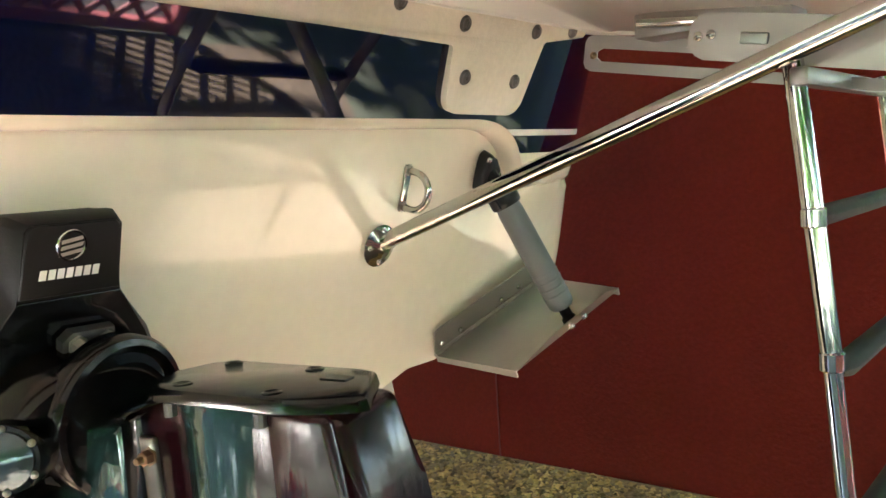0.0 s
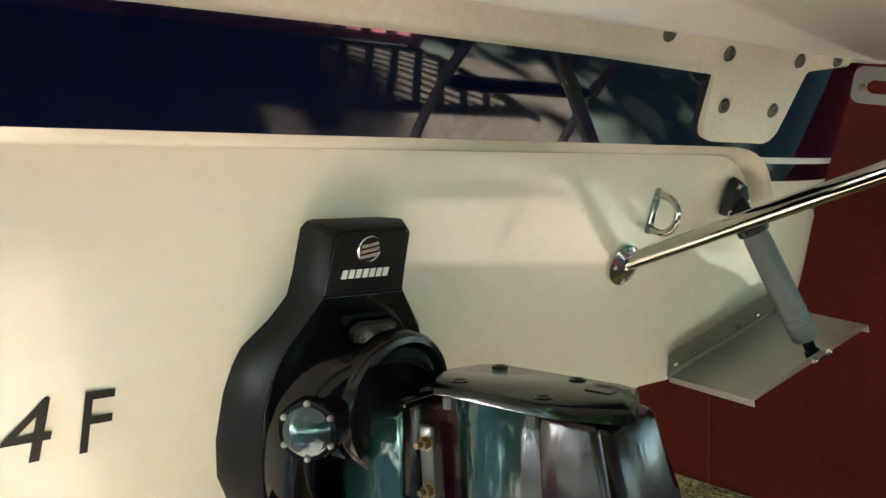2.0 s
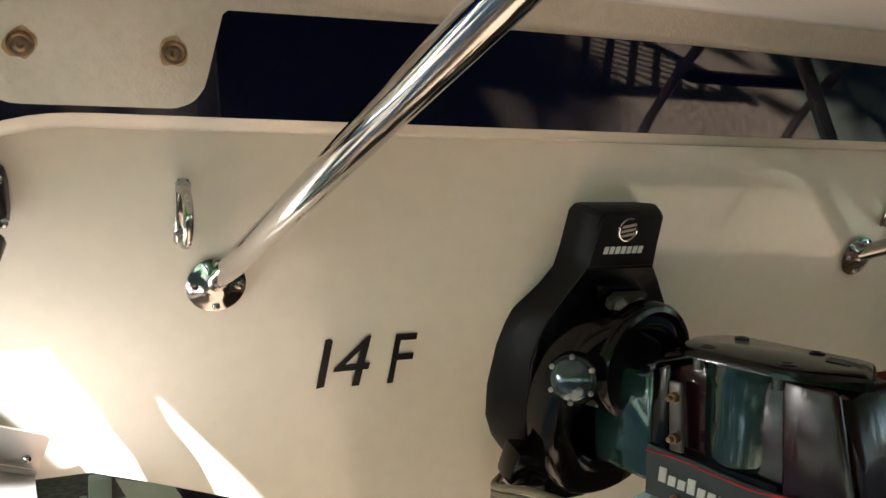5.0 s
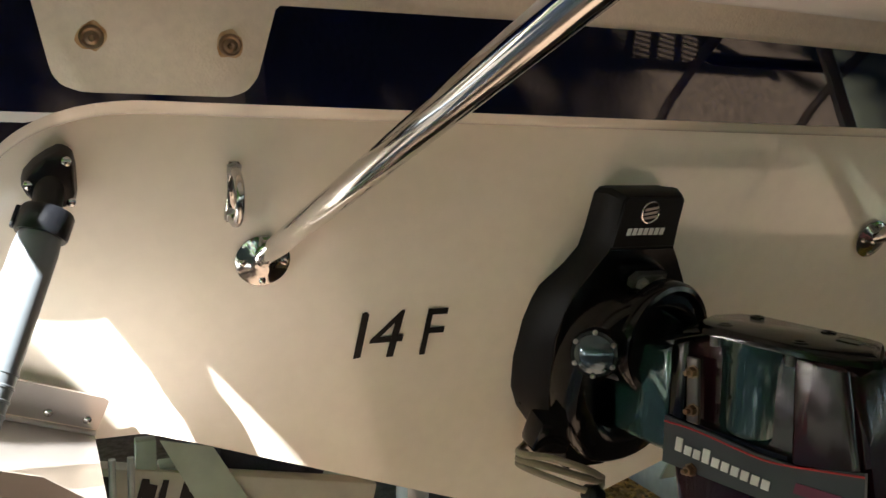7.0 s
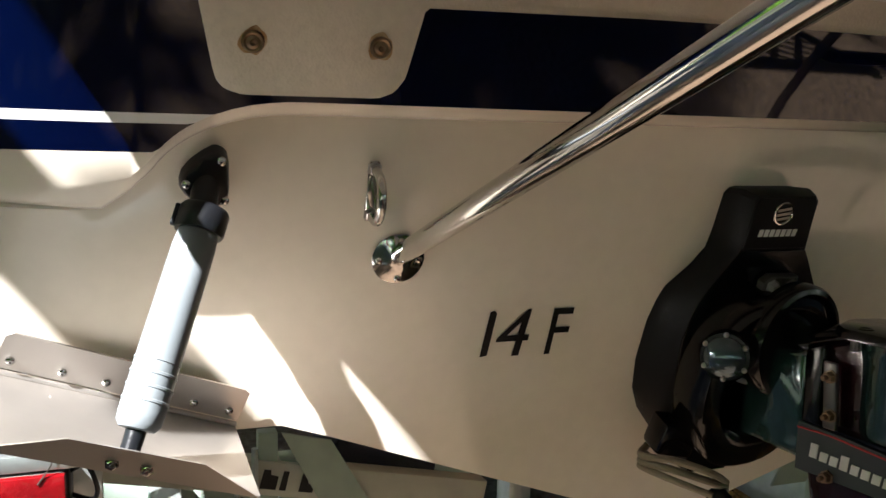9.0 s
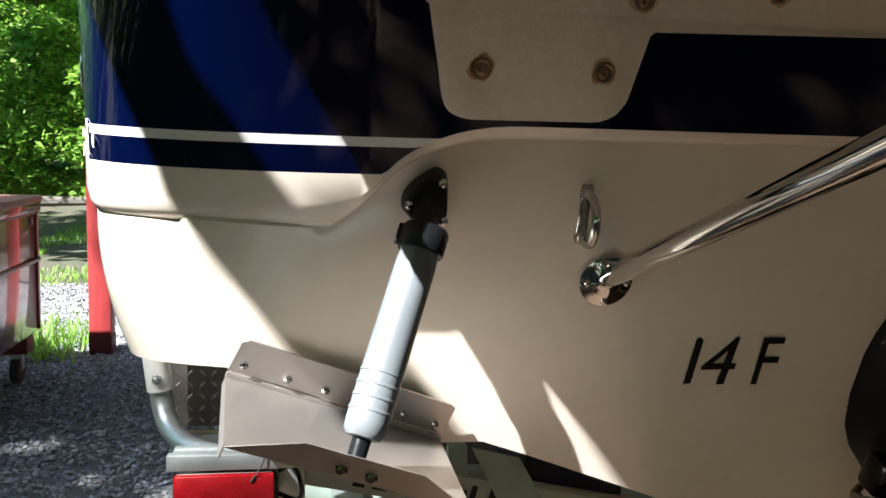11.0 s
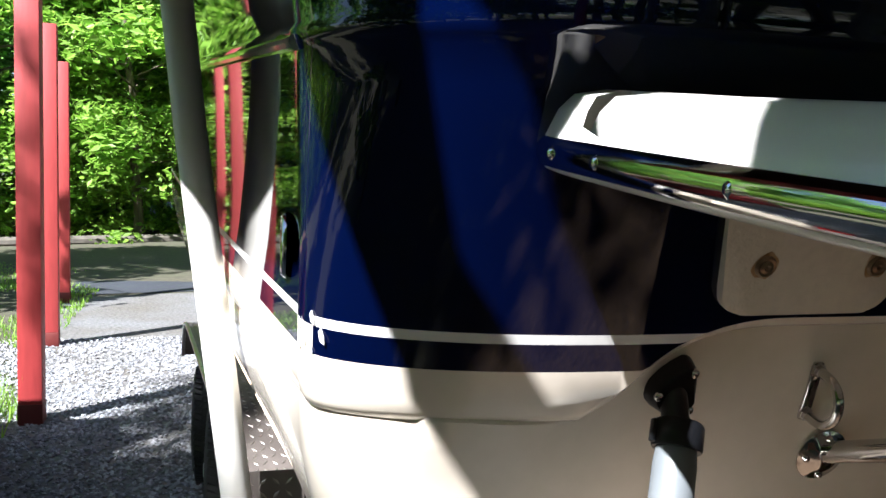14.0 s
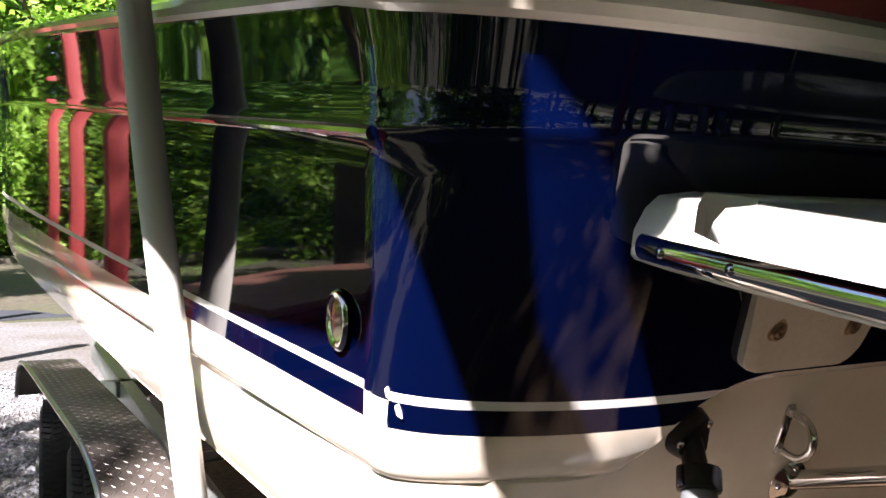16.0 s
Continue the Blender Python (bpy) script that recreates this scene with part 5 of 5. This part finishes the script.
def skirt(pts, drop, th):
    """A turned-down flange hanging from an edge."""
    bm = bmesh.new()
    P = [Vector(p) for p in pts]
    mid = sum(P, Vector()) / len(P)
    grid = []
    for p in P:
        inn = Vector((0, mid.y - p.y, 0.25 - p.z)).normalized() * drop
        t = Vector((th if p.x < 0 else -th, 0, 0))
        grid.append([bm.verts.new(q) for q in (p, p + inn, p + inn + t, p + t)])
    for g, h in zip(grid, grid[1:]):
        for i in range(4):
            bm.faces.new((g[i], g[(i + 1) % 4], h[(i + 1) % 4], h[i]))
    return bm


trailer()


# ---- job box beside the boat ----
def job_box():
    jb = thing("job_box", "dark red steel site tool chest with worn lid on casters", "tool chest")
    part("body", span((-4.05, 3.28, 0.32), (-2.66, 4.74, 1.11), 0.012), M_BOXRED, jb)
    lid = part("lid", span((-4.07, 3.255, 1.140), (-2.64, 4.76, 1.185), 0.010), M_BOXLID, jb, "faded red steel lid")
    part("lid_skirt", span((-4.062, 3.264, 1.085), (-2.648, 4.752, 1.142), 0.005), M_BOXRED, lid)
    part("lid_gap", span((-4.052, 3.272, 1.070), (-2.656, 4.744, 1.086), 0.001), M_BLACKP, jb, "dark gap under the lid")
    for y in (3.56, 4.60):
        part("side_slot", span((-2.664, y - 0.024, 1.005), (-2.657, y + 0.024, 1.055), 0.002), M_BLACKP, jb, "small dark square hole")
    part("side_groove", span((-2.662, 3.30, 0.765), (-2.646, 4.72, 0.790), 0.004), M_BLACKP, jb, "dark rail along the side")
    part("front_rail", span((-4.0, 3.262, 0.745), (-2.66, 3.282, 0.80), 0.004), M_BLACKP, jb)
    part("handle_recess", span((-3.1, 3.270, 0.86), (-2.70, 3.284, 0.97), 0.006), M_BLACKP, jb)
    part("lock_hasp", span((-2.658, 3.36, 1.04), (-2.646, 3.39, 1.08), 0.002), M_GALV, jb)
    for y in (3.32, 4.70):
        part("corner_strip", span((-2.665, y - 0.02, 0.33), (-2.654, y + 0.02, 1.105), 0.002), M_BOXRED, jb)
    part("skid", span((-4.0, 3.36, 0.20), (-2.68, 3.50, 0.30), 0.006), M_POSTFOOT, jb)
    part("skid", span((-4.0, 4.50, 0.20), (-2.68, 4.64, 0.30), 0.006), M_POSTFOOT, jb)
    for x in (-3.9, -2.76):
        for y in (3.43, 4.57):
            part("caster", tube([(x - 0.025, y, 0.085), (x + 0.025, y, 0.085)], 0.085, 20), M_RUBBER, jb)
            part("caster_fork", span((x - 0.035, y - 0.03, 0.09), (x + 0.035, y + 0.03, 0.21), 0.004), M_GALV, jb)
    return jb


job_box()


# ---- woodland ----
def leaf_cloud(rng, centres, radii, per, size, flat=0.7):
    """Small folded leaves scattered in clumps: vertices and faces."""
    verts, faces = [], []
    for c, r in zip(centres, radii):
        d = rng.normal(size=(per, 3))
        d /= np.linalg.norm(d, axis=1)[:, None]
        p = c + d * (r * rng.uniform(0.25, 1.0, per) ** 0.6)[:, None] * (1, 1, flat)
        for q in p:
            s = size * rng.uniform(0.6, 1.4)
            a = rng.normal(size=3)
            a[2] *= 0.5
            a /= np.linalg.norm(a)
            n = rng.normal(size=3) * 0.7 + (0, 0, 0.9)
            b = np.cross(n, a)
            b /= np.linalg.norm(b) + 1e-9
            up = np.cross(a, b)
            k = len(verts)
            verts += [q - a * s, q - b * s * 0.45 + up * s * 0.12, q + a * s, q + b * s * 0.45 + up * s * 0.12]
            faces += [(k, k + 1, k + 2, k + 3)]
    return verts, faces


def tree(seed, height, trunk_r, bark, leaf, clumps=62, per=125, low=0.14, spread=2.9, size=0.135):
    rng = np.random.default_rng(seed)
    t = thing("tree", "tall leafy deciduous tree at the wood's edge", "tree", "woodland trees")
    lean = rng.normal(size=2) * 0.25
    pts = [Vector((lean[0] * (k / 8) ** 2 + 0.06 * rng.normal(), lean[1] * (k / 8) ** 2 + 0.06 * rng.normal(), height * k / 8 - 0.1)) for k in range(9)]
    limbs = [tube(pts, trunk_r, 9, taper=[1.25 - 0.11 * k for k in range(9)])]
    centres, radii = [], []
    for k in range(clumps):
        h = height * (low + (1 - low) * rng.uniform() ** 0.8)
        i = min(7, int(h / height * 8))
        base = pts[i]
        a = rng.uniform(0, math.tau)
        reach = spread * (0.35 + 0.65 * rng.uniform()) * (1.05 - 0.55 * h / height)
        tip = Vector((base.x + reach * math.cos(a), base.y + reach * math.sin(a), h + reach * rng.uniform(0.05, 0.5)))
        if k % 3 == 0:
            mid = (Vector((base.x, base.y, h)) + tip) / 2 + Vector((0, 0, -0.08 * reach))
            limbs.append(tube([Vector((base.x, base.y, h - 0.1)), mid, tip], trunk_r * 0.28, 5, taper=(1, 0.7, 0.25)))
        centres.append(np.array(tip))
        radii.append(rng.uniform(0.45, 1.0))
    part("trunk", join(*limbs), bark, t)
    v, f = leaf_cloud(rng, centres, radii, per, size)
    crown = raw("crown", v, f, leaf)
    crown.parent = t
    return t


protos = [tree(11, 11.0, 0.14, M_BARK, M_LEAF), tree(12, 13.0, 0.17, M_BIRCH, M_LEAF2, 64), tree(13, 8.0, 0.09, M_BARK, M_LEAF, 56, 130, 0.08, 2.5), tree(14, 12.0, 0.12, M_BIRCH, M_LEAF2, 60, 120, 0.2)]
PLACES = [(-6.5, 22.5), (-9.5, 20.5), (-3.6, 24.5), (-12.5, 18.0)]
for p, (x, y) in zip(protos, PLACES):
    p.location = (x, y, 0)
rng = random.Random(5)
spots = []


def in_sunbeam(x, y, wide=4.6):
    """Whether a tree here would stand between the sun and the boat's quarter."""
    along = (x + 1.2) * -0.733 + y * -0.68
    return -1 < along < 26 and -wide - 5.0 < (x + 1.2) * 0.68 - y * 0.733 < wide


for k in range(900):
    a = rng.uniform(0, math.tau)
    if k % 2:
        a = rng.uniform(radians(85), radians(160))
    d = rng.uniform(18, 36) if 0 < a < math.pi else rng.uniform(15, 30)
    x, y = d * math.cos(a), 3 + d * math.sin(a)
    if x > 4 and -8 < y < 16 and x < 9:
        continue
    if in_sunbeam(x, y) or (x < -10 and 1 < y < 17 and d < 28):
        continue
    if any(math.hypot(x - q[0], y - q[1]) < 2.3 for q in spots + PLACES):
        continue
    spots.append((x, y))
    if len(spots) > 104:
        break
for k, (x, y) in enumerate(spots):
    if -9 < x < -6 and -15 < y < -11.5:
        x += 1.7
    g = 0.0 + max(0.0, math.hypot(x, y - 3) - 26) * 0.03
    c = copy_thing(protos[k % 4], pose(x, y, g - 0.05, 0, 0, rng.uniform(0, 360)))
    s = rng.uniform(0.8, 1.2) * (1.45 if y < 0 else 1.0)
    c.scale = (s, s, s * rng.uniform(0.9, 1.15))

# trees added, mostly out of view, so their crowns shade the ground round the shelter
for k, (x, y, s, p) in enumerate(((-8.8, -1.8, 0.9, 1), (-9.4, 10.5, 1.25, 1), (-8.6, 12.4, 1.0, 0), (-5.9, -0.9, 0.62, 2), (-2.6, -10.6, 1.5, 1), (0.7, -9.8, 1.6, 3), (2.2, -9.0, 1.6, 1), (-5.2, -12.6, 1.3, 3), (-1.8, -13.4, 1.7, 1), (4.6, -11.0, 1.7, 3), (0.4, -11.6, 1.4, 1), (6.6, -8.2, 1.5, 1), (-6.8, -14.5, 1.6, 0), (4.6, -6.4, 1.3, 3), (-7.2, -4.6, 0.85, 2), (-5.6, -6.8, 0.85, 2), (-8.4, -7.2, 1.0, 2), (-6.9, -2.3, 0.8, 2), (-10.2, -4.8, 1.1, 2), (-8.3, -10.0, 1.2, 0), (-12.5, -8.0, 1.3, 0))):
    c = copy_thing(protos[p], pose(x, y, -0.05, 0, 0, 70 * k))
    c.scale = (s, s, s)


def undergrowth(name, count, near, far, top, per, size, rmin, rmax, material, seed, label):
    r = np.random.default_rng(seed)
    cs, rs = [], []
    for k in range(count):
        a = r.uniform(0, math.tau) if k % 3 == 0 else r.uniform(radians(80), radians(165))
        d = r.uniform(near, far)
        x, y = d * math.cos(a), 3 + d * math.sin(a)
        if -8 < y < 16 and 3 < x < 9:
            continue
        if top > 5 and in_sunbeam(x, y, 3.5):
            continue
        cs.append(np.array((x, y, top * r.uniform() ** 1.3 + 0.1)))
        rs.append(r.uniform(rmin, rmax))
    v, f = leaf_cloud(r, cs, rs, per, size)
    tagged(raw(name, v, f, material), label, "shrubs", kind="stuff")


undergrowth("undergrowth", 1300, 17.5, 25, 3.4, 80, 0.10, 0.4, 0.9, M_LEAF, 21, "dense green woodland undergrowth and saplings")
undergrowth("wood_behind", 750, 24, 38, 13.0, 70, 0.26, 1.0, 1.9, M_LEAF2, 22, "deep green wood behind the first trees")


def grass(name, zone, count, h, seed):
    r = np.random.default_rng(seed)
    verts, faces = [], []
    for _ in range(count):
        x, y = r.uniform(zone[0], zone[2]), r.uniform(zone[1], zone[3])
        if noise.noise(Vector((x * 0.6, y * 0.6, 3.0))) < 0.02:
            continue
        for _ in range(4):
            a, hh = r.uniform(0, math.tau), h * r.uniform(0.5, 1.4)
            dx, dy = math.cos(a), math.sin(a)
            k = len(verts)
            verts += [(x - dy * 0.006, y + dx * 0.006, 0), (x + dy * 0.006, y - dx * 0.006, 0), (x + dx * hh * 0.5, y + dy * hh * 0.5, hh)]
            faces.append((k, k + 1, k + 2))
    tagged(raw(name, verts, faces, M_LEAF), "patchy grass tufts beside the gravel", "grass", kind="stuff")


grass("grass_tufts", (-9.5, 5.2, -2.75, 18.5), 16000, 0.07, 31)
grass("weeds_at_post", (-2.95, 5.0, -2.5, 5.7), 60, 0.26, 32)


def border_log():
    pts = [(-12.0, 17.4, 0.12), (-8.0, 18.9, 0.12), (-4.6, 19.9, 0.13), (-1.0, 21.5, 0.13), (3.0, 23.0, 0.13)]
    return tagged(part("border_log", tube(curve_pts(pts, 5), 0.14, 10), M_WOODLOG), "long dark weathered log edging the drive", "log")


border_log()
